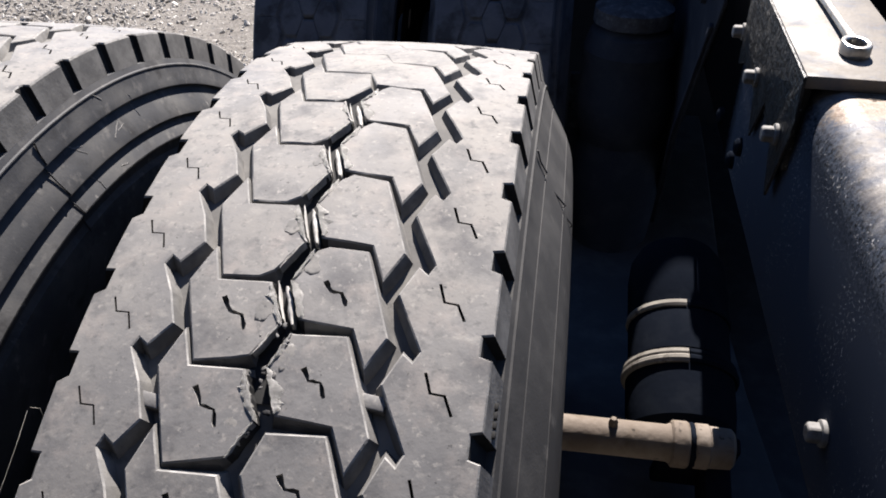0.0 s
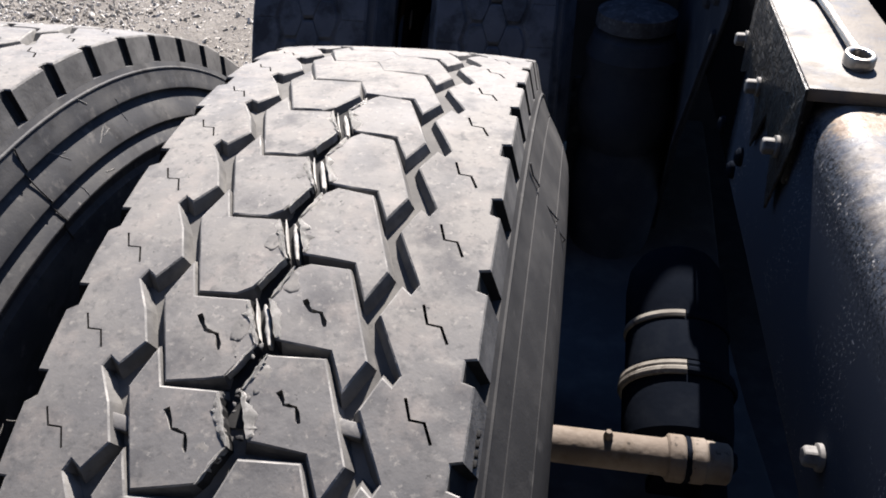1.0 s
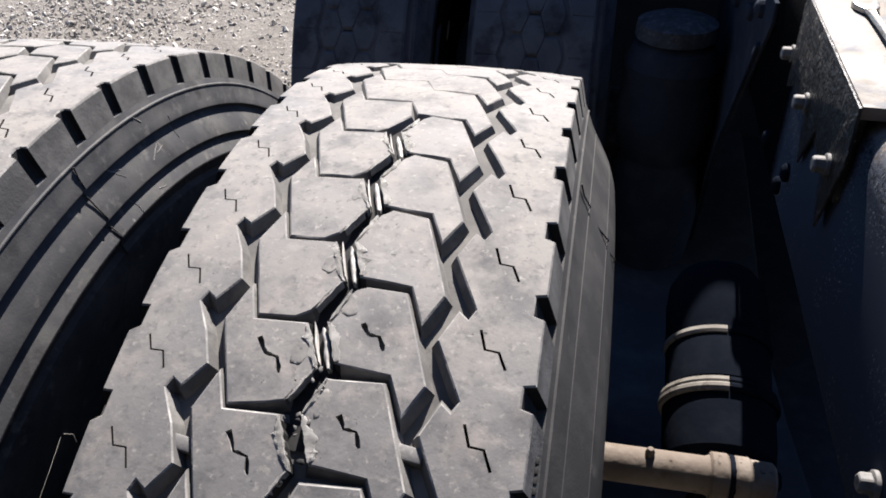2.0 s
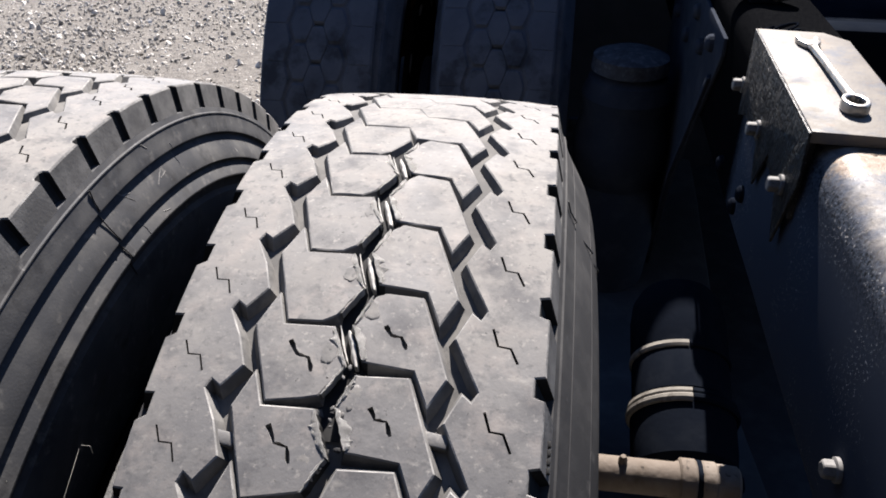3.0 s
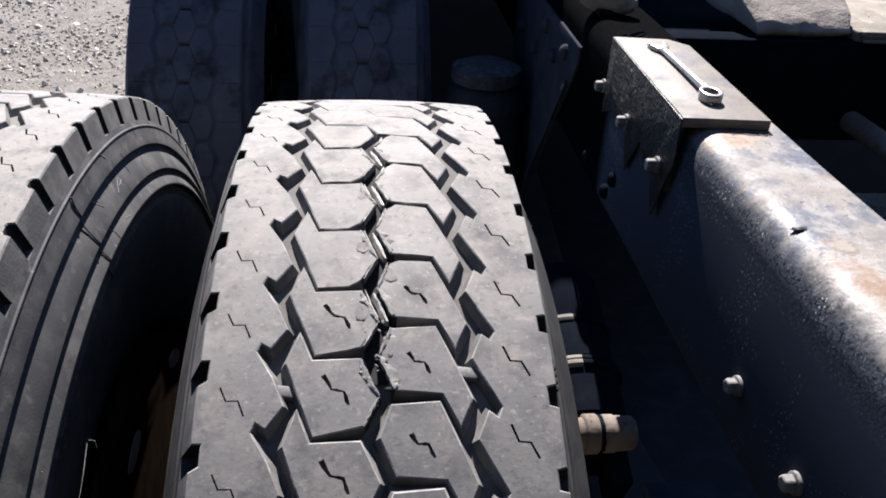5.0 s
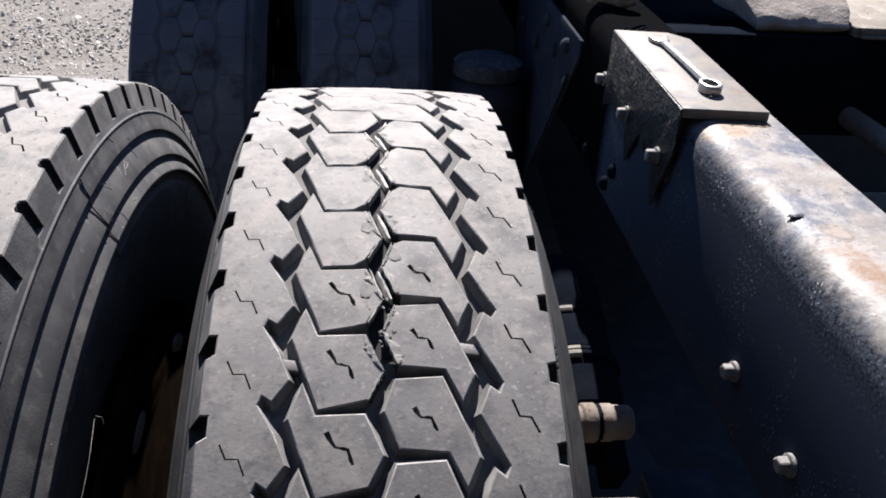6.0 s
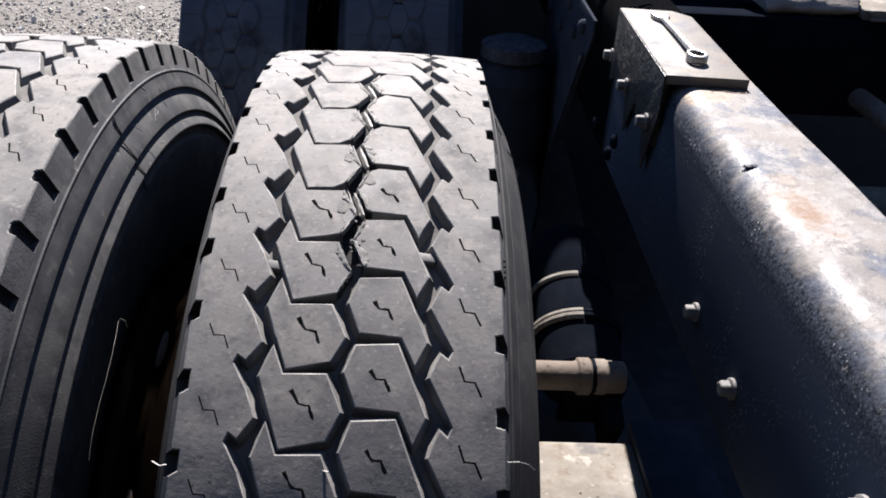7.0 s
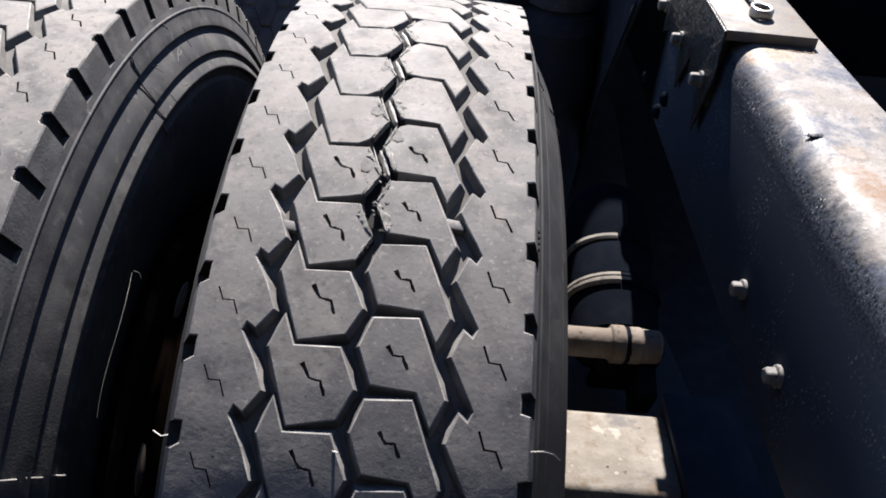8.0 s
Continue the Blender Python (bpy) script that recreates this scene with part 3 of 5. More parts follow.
def tread_piece(loop, sipe, th0, stretch, radius, depth, sipe_width=0.0012, rib=False, wear=0.0008, seed=0, rough=0.0, foot=0.1075):
    """One raised piece of tread as a bmesh: worn top, chamfered edge, walls and a cut sipe. Materials 0 top, 1 walls."""
    from mathutils.geometry import delaunay_2d_cdt
    arc = radians(1) * radius
    flat = [(x / 1000, stretch(th) * arc) for x, th in loop]
    # a rib's cuts to the next pitch keep their edge: flag 1 = no wall, 2 = outer shoulder edge, 3 = shoulder slot
    flags = [0] * len(flat)
    edge = max(abs(p[0]) for p in flat)
    if rib:
        for i, (a, b) in enumerate(zip(flat, [*flat[1:], flat[0]])):
            ea, eb = abs(a[0]) > edge - 1e-5, abs(b[0]) > edge - 1e-5
            if ea and eb:
                flags[i] = 2
            elif min(abs(a[0]), abs(b[0])) > 0.085:
                flags[i] = 3
            elif (ea or eb):
                flags[i] = 1
    outer, kind = fine_loop(flat, 0.003 if rough else 0.007, flags)
    if rough:
        ragged = []
        for p in outer:
            k = rough * max(0.0, 1 - max(0.0, abs(p[0] - 0.003) - 0.006) / 0.006)
            q = Vector((p[0] * 260, p[1] * 260, th0))
            ragged.append((p[0] + k * noise.noise(q) * 1.6, p[1] + k * noise.noise(q + Vector((5, 5, 5))) * 1.6))
        outer = ragged
    n = len(outer)
    shrink = offset_loop(outer, wear)
    grow = offset_loop(outer, -0.0032)
    steep = offset_loop(outer, -0.0006)
    top_loop, low_loop = [], []
    for i in range(n):
        here, before = kind[i], kind[i - 1]
        if here == 1 or before == 1:
            if here == 1 and before == 1:
                top_loop.append(outer[i])
                low_loop.append(outer[i])
            else:
                # on the cut's end: move along the cut only
                k = 1 if abs(outer[i][0]) < 0.085 else -1
                s = 1 if outer[i][0] > 0 else -1
                top_loop.append((outer[i][0] + k * s * wear, outer[i][1]))
                low_loop.append((outer[i][0] - k * s * 0.0026, outer[i][1]))
        else:
            top_loop.append(shrink[i])
            low_loop.append(steep[i] if rough and abs(outer[i][0] - 0.0025) < 0.0085 else grow[i])
    hole = []
    if sipe:
        line = [(x / 1000, stretch(th) * arc) for x, th in sipe]
        hole = thick_line(line, sipe_width, 0 if rib else seed + 1)
    xs, ys = [p[0] for p in top_loop], [p[1] for p in top_loop]
    pts = [Vector(p) for p in top_loop]
    edges = [(i, (i + 1) % n) for i in range(n)]
    pts += [Vector(p) for p in hole]
    edges += [(n + i, n + (i + 1) % len(hole)) for i in range(len(hole))]
    step = 0.009
    y = min(ys) + step / 2
    while y < max(ys):
        x = min(xs) + step / 2
        while x < max(xs):
            p = (x, y)
            if inside(p, top_loop) and not (hole and inside(p, hole)) and min((Vector(p) - q).length for q in pts[:n + len(hole)]) > 0.004:
                pts.append(Vector(p))
            x += step
        y += step
    vs, _, fs, *_ = delaunay_2d_cdt(pts, edges, [], 0, 1e-7)
    bm = bmesh.new()

    def lift(p, drop=0.0):
        r = rim_of_tread(p[0], radius) - drop
        return on_tyre(p[0], th0 + math.degrees(p[1] / radius), r)

    def wobble(p):
        q = lift(p)
        return 0.0005 * noise.noise(q * 60 + Vector((seed, 0, 0)))

    top = [bm.verts.new(lift(v, wobble(v))) for v in vs]
    for f in fs:
        c = sum((vs[i] for i in f), Vector((0, 0))) / len(f)
        if inside(c, top_loop) and not (hole and inside(c, hole)):
            bm.faces.new([top[i] for i in f]).smooth = True
    ring_t = [bm.verts.new(lift(p, wobble(p))) for p in top_loop]
    mid, low = [], []
    for i in range(n):
        here, before = kind[i], kind[i - 1]
        p = outer[i]
        s = 1 if p[0] > 0 else -1
        side = {here, before}
        if 1 in side and 0 not in side and abs(p[0]) > edge - 1e-5 or side == {2} or side == {2, 1} or side == {2, 3}:
            mid.append(bm.verts.new(lift(p, 0.0012)))
            low.append(bm.verts.new(on_tyre(s * foot + MIDDLE, th0 + math.degrees(p[1] / radius), radius - 0.0255)))
        elif side == {3}:
            mid.append(bm.verts.new(lift(p, wear)))
            low.append(bm.verts.new(on_tyre(p[0] + s * 0.006, th0 + math.degrees(p[1] / radius), radius - 0.0255)))
        else:
            mid.append(bm.verts.new(lift(p, wear * 0.8)))
            low.append(bm.verts.new(lift(low_loop[i], depth)))
    for i in range(n):
        j = (i + 1) % n
        if kind[i] == 1:
            continue
        f = bm.faces.new((ring_t[i], ring_t[j], mid[j], mid[i]))
        g = bm.faces.new((mid[i], mid[j], low[j], low[i]))
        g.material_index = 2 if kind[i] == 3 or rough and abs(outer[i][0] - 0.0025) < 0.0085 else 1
        f.smooth = g.smooth = False
        f.material_index = 3
    if hole:
        h = len(hole)
        ht = [bm.verts.new(lift(p, wobble(p))) for p in hole]
        hl = [bm.verts.new(lift(p, 0.0075 if rib else 0.0034)) for p in hole]
        for i in range(h):
            j = (i + 1) % h
            side_face = bm.faces.new((ht[j], ht[i], hl[i], hl[j]))
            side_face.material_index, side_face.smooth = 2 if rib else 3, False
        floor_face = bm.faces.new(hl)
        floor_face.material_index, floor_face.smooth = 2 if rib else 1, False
    bmesh.ops.remove_doubles(bm, verts=bm.verts[:], dist=2e-5)
    bmesh.ops.recalc_face_normals(bm, faces=bm.faces[:])
    for e in bm.edges:
        e.smooth = all(f.smooth for f in e.link_faces)
    up_count = sum(1 if f.normal.dot(Vector((0, f.calc_center_median().y, f.calc_center_median().z))) > 0 else -1 for f in bm.faces if f.material_index == 0)
    if up_count < 0:
        bmesh.ops.reverse_faces(bm, faces=bm.faces[:])
    return bm


def side_profile(radius, bulge, shallow=False):
    """Half of the tyre's cross-section from the middle of the tread to the bead: (half width, radius)."""
    d = radius - 0.52
    deep = 0.0085
    half = [(x / 1000, radius - CROWN * (x / 120) ** 2 - deep) for x in (0, 12.5, 14, 22, 40, 60, 75, 88)]
    rest = [(90, 0.4945), (107.5, 0.4945), (109.4, 0.4906), (110.6, 0.4900), (110.8, 0.4892), (110.5, 0.4880), (113.4, 0.479), (116.0, 0.4738),
            (116.1, 0.4729), (112.4, 0.4716), (112.5, 0.4700), (119.5, 0.4600), (125.8, 0.4502), (125.9, 0.4494), (121.8, 0.4476), (122.0, 0.4458), (126.8, 0.4410),
            (131.0, 0.4350), (131.1, 0.4338), (125.6, 0.4318), (125.2, 0.4240), (128.6, 0.4200), (129.2, 0.412), (128.2, 0.400), (124.5, 0.38), (118, 0.352), (112, 0.328),
            (106, 0.308), (102, 0.295), (99, 0.288), (96, 0.284)]
    if shallow:
        rest = [(90, 0.4945), (107.5, 0.4945), (109.6, 0.4905), (110.9, 0.4900), (111.0, 0.4890), (110.3, 0.4882), (113.6, 0.4790), (116.2, 0.4719), (113.8, 0.4717), (113.8, 0.4711), (116.5, 0.4709),
                (121.0, 0.4600), (125.8, 0.4483), (123.2, 0.4481), (123.2, 0.4474), (126.1, 0.4472), (129.0, 0.4390), (131.4, 0.4300), (132.6, 0.420), (133.4, 0.408), (134.0, 0.395), (132.5, 0.37), (128, 0.345),
                (121, 0.323), (112, 0.306), (104, 0.295), (100, 0.288), (96, 0.284)]
    scale = lambda x: x if x < 112 else 112 + (x - 112) * bulge
    return half + [(scale(x) / 1000, r + d * max(0, (r - 0.284) / 0.21)) for x, r in rest]


def left_depth(th, table):
    """Depth of tread left at an angle round the tyre, from a table of (degrees, metres)."""
    th = (th + 180) % 360 - 180
    for (a, da), (b, db) in zip(table, table[1:]):
        if a <= th <= b:
            return da + (db - da) * (th - a) / (b - a)
    return table[0][1]


FLAT_SPOT = [(-180, 0.0085), (-42, 0.0085), (-20, 0.0077), (-8, 0.0068), (3, 0.0052), (15, 0.0038), (35, 0.004), (60, 0.0085), (180, 0.0085)]
EVEN_WEAR = [(-180, 0.0062), (180, 0.0062)]


def carcass_bm(radius, bulge, segs=160, table=EVEN_WEAR, tuck=0.0):
    full = [(MIDDLE - x, r) for x, r in reversed(side_profile(radius, bulge[0])[1:])] + [(MIDDLE + x, r) for x, r in side_profile(radius, bulge[1], tuck > 0)]
    bm = bmesh.new()
    rings = []
    for x, r in full:
        floor_here = abs(x - MIDDLE) <= 0.0885
        if x - MIDDLE > 0.1:
            x -= tuck * max(0.0, min(1.0, (0.125 + MIDDLE - x) / 0.012))
        slit = 0.004 if abs(x - MIDDLE) < 0.013 else 0.0
        rings.append([bm.verts.new(on_tyre(x, 360 * i / segs, r + (max(0.0, 0.0085 - left_depth(360 * i / segs, table) - slit) if floor_here else 0))) for i in range(segs)])
    for q, (a, b) in enumerate(zip(rings, rings[1:])):
        groove = max(abs(full[q][0] - MIDDLE), abs(full[q + 1][0] - MIDDLE)) <= 0.0901
        for i in range(segs):
            f = bm.faces.new((a[i], b[i], b[(i + 1) % segs], a[(i + 1) % segs]))
            f.material_index = 1 if groove else 0
    bmesh.ops.recalc_face_normals(bm, faces=bm.faces[:])
    return bm


def press_flat(obs, height):
    """Flattens the tyre's foot on the ground, height below its axle."""
    for ob in obs:
        for v in ob.data.vertices:
            if v.co.z < -height:
                v.co.z = -height


def pitch_starts(known, count):
    """Where each pitch of the pattern begins, all round: the known ones, and the rest evenly."""
    rest = count - (len(known) - 1)
    gap = 360 - (known[0] - known[-1])
    return known + [known[-1] - gap * i / rest for i in range(1, rest)]


def along(starts, k, th):
    """Degrees from the start of pitch k to a place th along the pattern, however long the pitches near it are."""
    u = k - th / 5.2
    i = math.floor(u)

    def start(j):
        return starts[j % len(starts)] - 360 * (j // len(starts))

    return start(i) + (start(i + 1) - start(i)) * (u - i) - start(k)


def worn_block(loop, by, shut, slot=False):
    """The same block, worn: its side of the middle groove closed by a share, and its cross groove by another, most towards the middle.
    slot: its lower end still keeps the last open cut of the middle groove."""
    left = loop is LEFT_BLOCK
    all_shut = by
    out = []
    for x, th in loop:
        middle = -9 < x < 12
        by = 0.0 if slot and left and th < -2 else all_shut
        corner = middle and (th < -4 if left else th > 2)
        if corner and shut:
            near = 0.5 if by > 1 else 1.0
            out.append((x + (-9.0 if left else 7.0) * near, th + (-0.70 if left else 0.76) * shut))
            th += ((-0.74 if left else 0.78) if by > 1 else (-0.15 if left else 0.15)) * shut
        elif left and th < -4:
            th -= 0.06 * shut
        elif not left and th > 2:
            th += 0.12 * shut
        if middle:
            x += (4.3 if left else -4.3) * by
        if corner and shut and by < 1:
            x += -2.0 if left else 2.0
        out.append((x, th))
    return out


def wear_at(th0):
    """How far the middle groove and the cross grooves of the torn tyre are worn shut, by the pitch's place."""
    th = (th0 + 180) % 360 - 180
    if th > -1:
        return (1.16, 0.94) if th < 60 else (0.0, 0.0)
    return (0.04 if th > -20 else 0.0), 0.95 if th > -9 else 0.8 if th > -14 else 0.4 if th > -20 else 0.0


def build_tyre(root, radius, starts, torn, bulge=(0.85, 0.9), widen=0.0, depth=0.0085):
    carcass = part("tyre", carcass_bm(radius, bulge, 180, FLAT_SPOT if torn else EVEN_WEAR, 0.0035 if torn else 0.0), [INNER_RUBBER if torn else RUBBER, GROOVE], root, "worn grey truck tyre with zigzag block tread and ringed sidewalls")
    made = [carcass]
    ribs = [bmesh.new(), bmesh.new()]
    right_rib = RIGHT_RIB if torn else RIGHT_RIB[:6] + ROUND_SLOT + RIGHT_RIB[10:]
    wide_rib = [(x + widen if x > 90 else x, th) for x, th in right_rib]
    for k, th0 in enumerate(starts):
        stretch = lambda th: along(starts, k, th)
        for loop, mark in ((LEFT_BLOCK, LEFT_MARK), (RIGHT_BLOCK, RIGHT_MARK)):
            shape = worn_block(loop, *wear_at(th0), slot=1 < (th0 + 180) % 360 - 180 < 7) if torn else loop
            rough = 0.0006 if torn and -24 < th0 < 0 else 0.0
            bm = tread_piece(shape, mark if mark_shown(th0) else None, th0, stretch, radius, depth, 0.0021, seed=k, rough=rough)
            made.append(part("tread_block", bm, [WORN, WALL, SLOT, EDGE], carcass, smooth_angle=-1))
        for rib, loop, sipe in ((0, LEFT_RIB, LEFT_SIPE), (1, wide_rib, RIGHT_SIPE)):
            join_bm(ribs[rib], tread_piece(loop, sipe, th0, stretch, radius, depth, 0.0014 if rib else 0.0010, rib=True, foot=0.104 if torn and rib else 0.1075))
    for rib in ribs:
        bmesh.ops.remove_doubles(rib, verts=rib.verts[:], dist=3e-5)
        made.append(part("shoulder_rib", rib, [WORN, WALL, SLOT, EDGE], carcass, smooth_angle=-1))
    press_flat(made, AXLE - 0.001)
    return carcass


def mark_shown(th0):
    """Where the tread is worn most the cut marks in the blocks are gone."""
    return not -16 < (th0 + 180) % 360 - 180 < 60


NEAR_STARTS = pitch_starts([-1.48, -7.13, -12.79, -18.40, -23.54, -28.82, -33.94, -39.29], 67)
EVEN = [-4.75 - 360 / 68 * i for i in range(68)]
WHEELS = []
for where, radius, starts, torn, bulge, widen, label in (
        (pose(0, 0, AXLE), 0.52, NEAR_STARTS, True, (0.85, 1.1), 0.0, "inner truck wheel with worn tyre, middle groove torn"),
        (pose(-0.325, 0, AXLE), 0.523, EVEN, False, (0.9, 0.9), 3.5, "outer truck wheel with worn tyre on a rusty rim")):
    root = thing("wheel_assembly", where, label, "truck wheel", "wheels of the near axle")
    WHEELS.append((root, build_tyre(root, radius, starts, torn, bulge, widen)))


def torn_strip(tyre, path, radius, seed, side, width=0.0036):
    """A pale wavy lip of torn rubber along the edge of a groove that lies on its side (1 or -1); path in millimetres across and degrees round."""
    bm = bmesh.new()
    pts = []
    for (xa, ta), (xb, tb) in zip(path, path[1:]):
        n = max(2, int(math.hypot(xb - xa, (tb - ta) * 9) / 0.9))
        pts += [(xa + (xb - xa) * i / n, ta + (tb - ta) * i / n) for i in range(n)]
    rows = []
    for i, (x, t) in enumerate(pts):
        wave = noise.noise((x * 0.22, t * 1.7, seed * 3.3))
        w = width * (1.05 + 0.8 * wave + 1.3 * max(0.0, noise.noise((x * 0.9, t * 8.0, seed * 1.7)) - 0.2)) * math.sin(math.pi * (i + 0.5) / len(pts)) ** 0.4
        w = max(w, 0.0004)
        e = x / 1000 + side * 0.0007 * noise.noise((x * 0.3, t * 2.6, seed + 9.0))
        r = rim_of_tread(e, radius)
        rows.append([bm.verts.new(on_tyre(e - side * w, t, r - 0.0003)), bm.verts.new(on_tyre(e - side * w * 0.6, t, r + 0.0008)),
                     bm.verts.new(on_tyre(e, t, r + 0.0008)), bm.verts.new(on_tyre(e + side * 0.0003, t, r - 0.004))])
    for a, b in zip(rows, rows[1:]):
        for i in range(3):
            bm.faces.new((a[i], b[i], b[i + 1], a[i + 1]))
    bmesh.ops.solidify(bm, geom=bm.faces[:], thickness=-0.0005)
    bmesh.ops.recalc_face_normals(bm, faces=bm.faces[:])
    part("torn_edge", bm, TORN, tyre, "pale wavy lip of torn rubber", 50)


# ---- tyres of the axle ahead, with a honeycomb tread ----
def hexagon(cx, cy, w, h):
    half = [(0.5, 0.06), (0.43, 0.22), (0.27, 0.47), (0.2, 0.5), (-0.2, 0.5), (-0.27, 0.47), (-0.43, 0.22), (-0.5, 0.06)]
    return [(cx + w * a, cy + h * b) for a, b in half] + [(cx - w * a, cy - h * b) for a, b in half]


def build_far_tyre(root, phase):
    radius, count = 0.52, 46
    tyre = part("tyre", carcass_bm(radius, (0.9, 0.9), 120, [(-180, 0.0042), (180, 0.0042)]), [FAR_RUBBER, FAR_RUBBER], root, "dark bluish truck tyre with honeycomb tread")
    made = [tyre]
    step = 360 / count
    lugs = []
    for i, (cx, cy) in enumerate(((-31, 0.0), (31, 0.0), (0, 0.5))):
        lugs.append(hexagon(cx, cy * step, 38 if cx else 36, step * 0.86))
    for s in (-1, 1):
        lugs.append([(s * 61, 0.01 * step), (s * 99, 0.01 * step), (s * 99, 0.99 * step), (s * 61, 0.99 * step), (s * 53, 0.62 * step), (s * 51, 0.5 * step), (s * 54, 0.36 * step)])
    for k in range(count):
        th0 = phase - k * step
        for lug in lugs:
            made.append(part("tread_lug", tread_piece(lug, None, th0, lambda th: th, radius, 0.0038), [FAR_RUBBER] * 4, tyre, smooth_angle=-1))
    press_flat(made, AXLE - 0.001)


FRONT = 1.33
for x, phase in ((0.0, 0), (-0.325, 3)):
    root = thing("wheel_assembly", pose(x, FRONT, AXLE), "truck wheel with honeycomb tyre, in deep shade", "truck wheel", "wheels of the axle ahead")
    WHEELS.append((root, None))
    build_far_tyre(root, phase)


# ---- wheels ----
def build_wheel(root, disc_x):
    turn = Matrix.Rotation(radians(90), 4, "Y")
    barrel = [(0.300, -0.112), (0.291, -0.106), (0.286, -0.098), (0.283, -0.06), (0.262, -0.03), (0.262, 0.03), (0.283, 0.06), (0.286, 0.098), (0.291, 0.106), (0.300, 0.112),
              (0.296, 0.114), (0.286, 0.110), (0.280, 0.10), (0.277, 0.062), (0.256, 0.032), (0.256, -0.032), (0.277, -0.062), (0.280, -0.10), (0.286, -0.110), (0.296, -0.114), (0.300, -0.112)]
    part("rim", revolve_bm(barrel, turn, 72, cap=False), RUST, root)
    hole_loops = []
    for i in range(10):
        a0 = radians(189.8 + 36 * i)
        hole_loops.append([(0.257 * math.cos(a0) + 0.026 * math.cos(q) * -math.sin(a0) + 0.011 * math.sin(q) * math.cos(a0),
                            0.257 * math.sin(a0) + 0.026 * math.cos(q) * math.cos(a0) + 0.011 * math.sin(q) * math.sin(a0)) for q in [2 * math.pi * j / 16 for j in range(16)]])
    outline = [(0.279 * math.cos(2 * math.pi * i / 72), 0.279 * math.sin(2 * math.pi * i / 72)) for i in range(72)]
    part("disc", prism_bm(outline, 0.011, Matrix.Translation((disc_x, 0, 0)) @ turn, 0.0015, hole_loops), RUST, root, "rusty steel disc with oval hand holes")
    # pale ovals stand in for light seen through the hand holes
    for i in range(10):
        a0 = radians(189.8 + 36 * i)
        pad = [(0.257 * math.cos(a0) + 0.022 * math.cos(q) * -math.sin(a0) + 0.009 * math.sin(q) * math.cos(a0),
                0.257 * math.sin(a0) + 0.022 * math.cos(q) * math.cos(a0) + 0.009 * math.sin(q) * math.sin(a0)) for q in [2 * math.pi * j / 18 for j in range(18)]]
        part("hand_hole_light", prism_bm(pad, 0.004, Matrix.Translation((disc_x + 0.0075, 0, 0)) @ turn, 0.001), TAN, root, "pale tan oval standing for light through the hand hole")
    part("hub", revolve_bm([(0.10, -0.05), (0.125, -0.045), (0.13, 0.03), (0.11, 0.06)], Matrix.Translation((disc_x, 0, 0)) @ turn, 32), SHADE_BLACK, root)
    return root


for (root, _), disc_x in zip(WHEELS, (-0.09, 0.117, -0.09, 0.117)):
    build_wheel(root, disc_x)

# ---- wear of the near tyres: torn middle groove, moulding seams, rubber hairs ----
near_tyre, left_tyre = WHEELS[0][1], WHEELS[1][1]
for k in range(5):
    by = 4.3 * wear_at(NEAR_STARTS[k])[0]
    for side, edge, width in ((1, ((3.2, -2.55), (-7.3, 0.0)), 0.0034), (-1, ((2.3, 0.12), (11, -2.2)), 0.0050), (1, ((-5.4, -4.4), (3.2, -2.55)), 0.0018), (-1, ((9, 2.15), (2.3, 0.12)), 0.0022)):
        path = [(x + side * by, NEAR_STARTS[k] + along(NEAR_STARTS, k, th)) for x, th in edge]
        torn_strip(near_tyre, path, 0.52, k * 2 + side + width * 1000, side, width)





def torn_fin(tyre, path, radius, seed, wide, low):
    """A thin torn ridge of rubber that stands in the middle groove; path in millimetres across and degrees round."""
    bm = bmesh.new()
    rows = []
    n = 14
    for i in range(n + 1):
        t = i / n * (len(path) - 1)
        a, b = path[min(int(t), len(path) - 2)], path[min(int(t), len(path) - 2) + 1]
        f = t - min(int(t), len(path) - 2)
        x = (a[0] + (b[0] - a[0]) * f) / 1000 + 0.0004 * noise.noise((i * 0.25, seed, 0))
        th = a[1] + (b[1] - a[1]) * f
        w = wide * (1 + 0.25 * noise.noise((i * 0.35, seed, 4))) * math.sin(math.pi * (i + 0.6) / (n + 1.2)) ** 0.4
        r = rim_of_tread(x, radius)
        top = r - low - 0.0010 * abs(noise.noise((i * 0.3, seed, 8)))
        rows.append([bm.verts.new(on_tyre(x - w * 1.5, th, r - 0.0088)), bm.verts.new(on_tyre(x - w, th, top - w * 0.7)), bm.verts.new(on_tyre(x - w * 0.5, th, top)), bm.verts.new(on_tyre(x + w * 0.5, th, top)), bm.verts.new(on_tyre(x + w, th, top - w * 0.7)), bm.verts.new(on_tyre(x + w * 1.5, th, r - 0.0088))])
    for a, b in zip(rows, rows[1:]):
        for i in range(5):
            bm.faces.new((a[i], b[i], b[i + 1], a[i + 1]))
    bm.faces.new(rows[0])
    bm.faces.new(rows[-1])
    bmesh.ops.recalc_face_normals(bm, faces=bm.faces[:])
    part("torn_fin", bm, TORN, tyre, "thin torn ridge of rubber in the groove", 70)


for k in range(4):
    for shift, first, wide, low in ((-3.3, 0.2, 0.0005, 0.0018), (2.0, -0.1, 0.0015, 0.0017)):
        torn_fin(near_tyre, [(x + shift, NEAR_STARTS[k] + along(NEAR_STARTS, k, th)) for x, th in ((-1.6, first), (2.2, -1.1), (6.0, -2.3 + first))], 0.52, k * 5.0 + shift, wide, low)


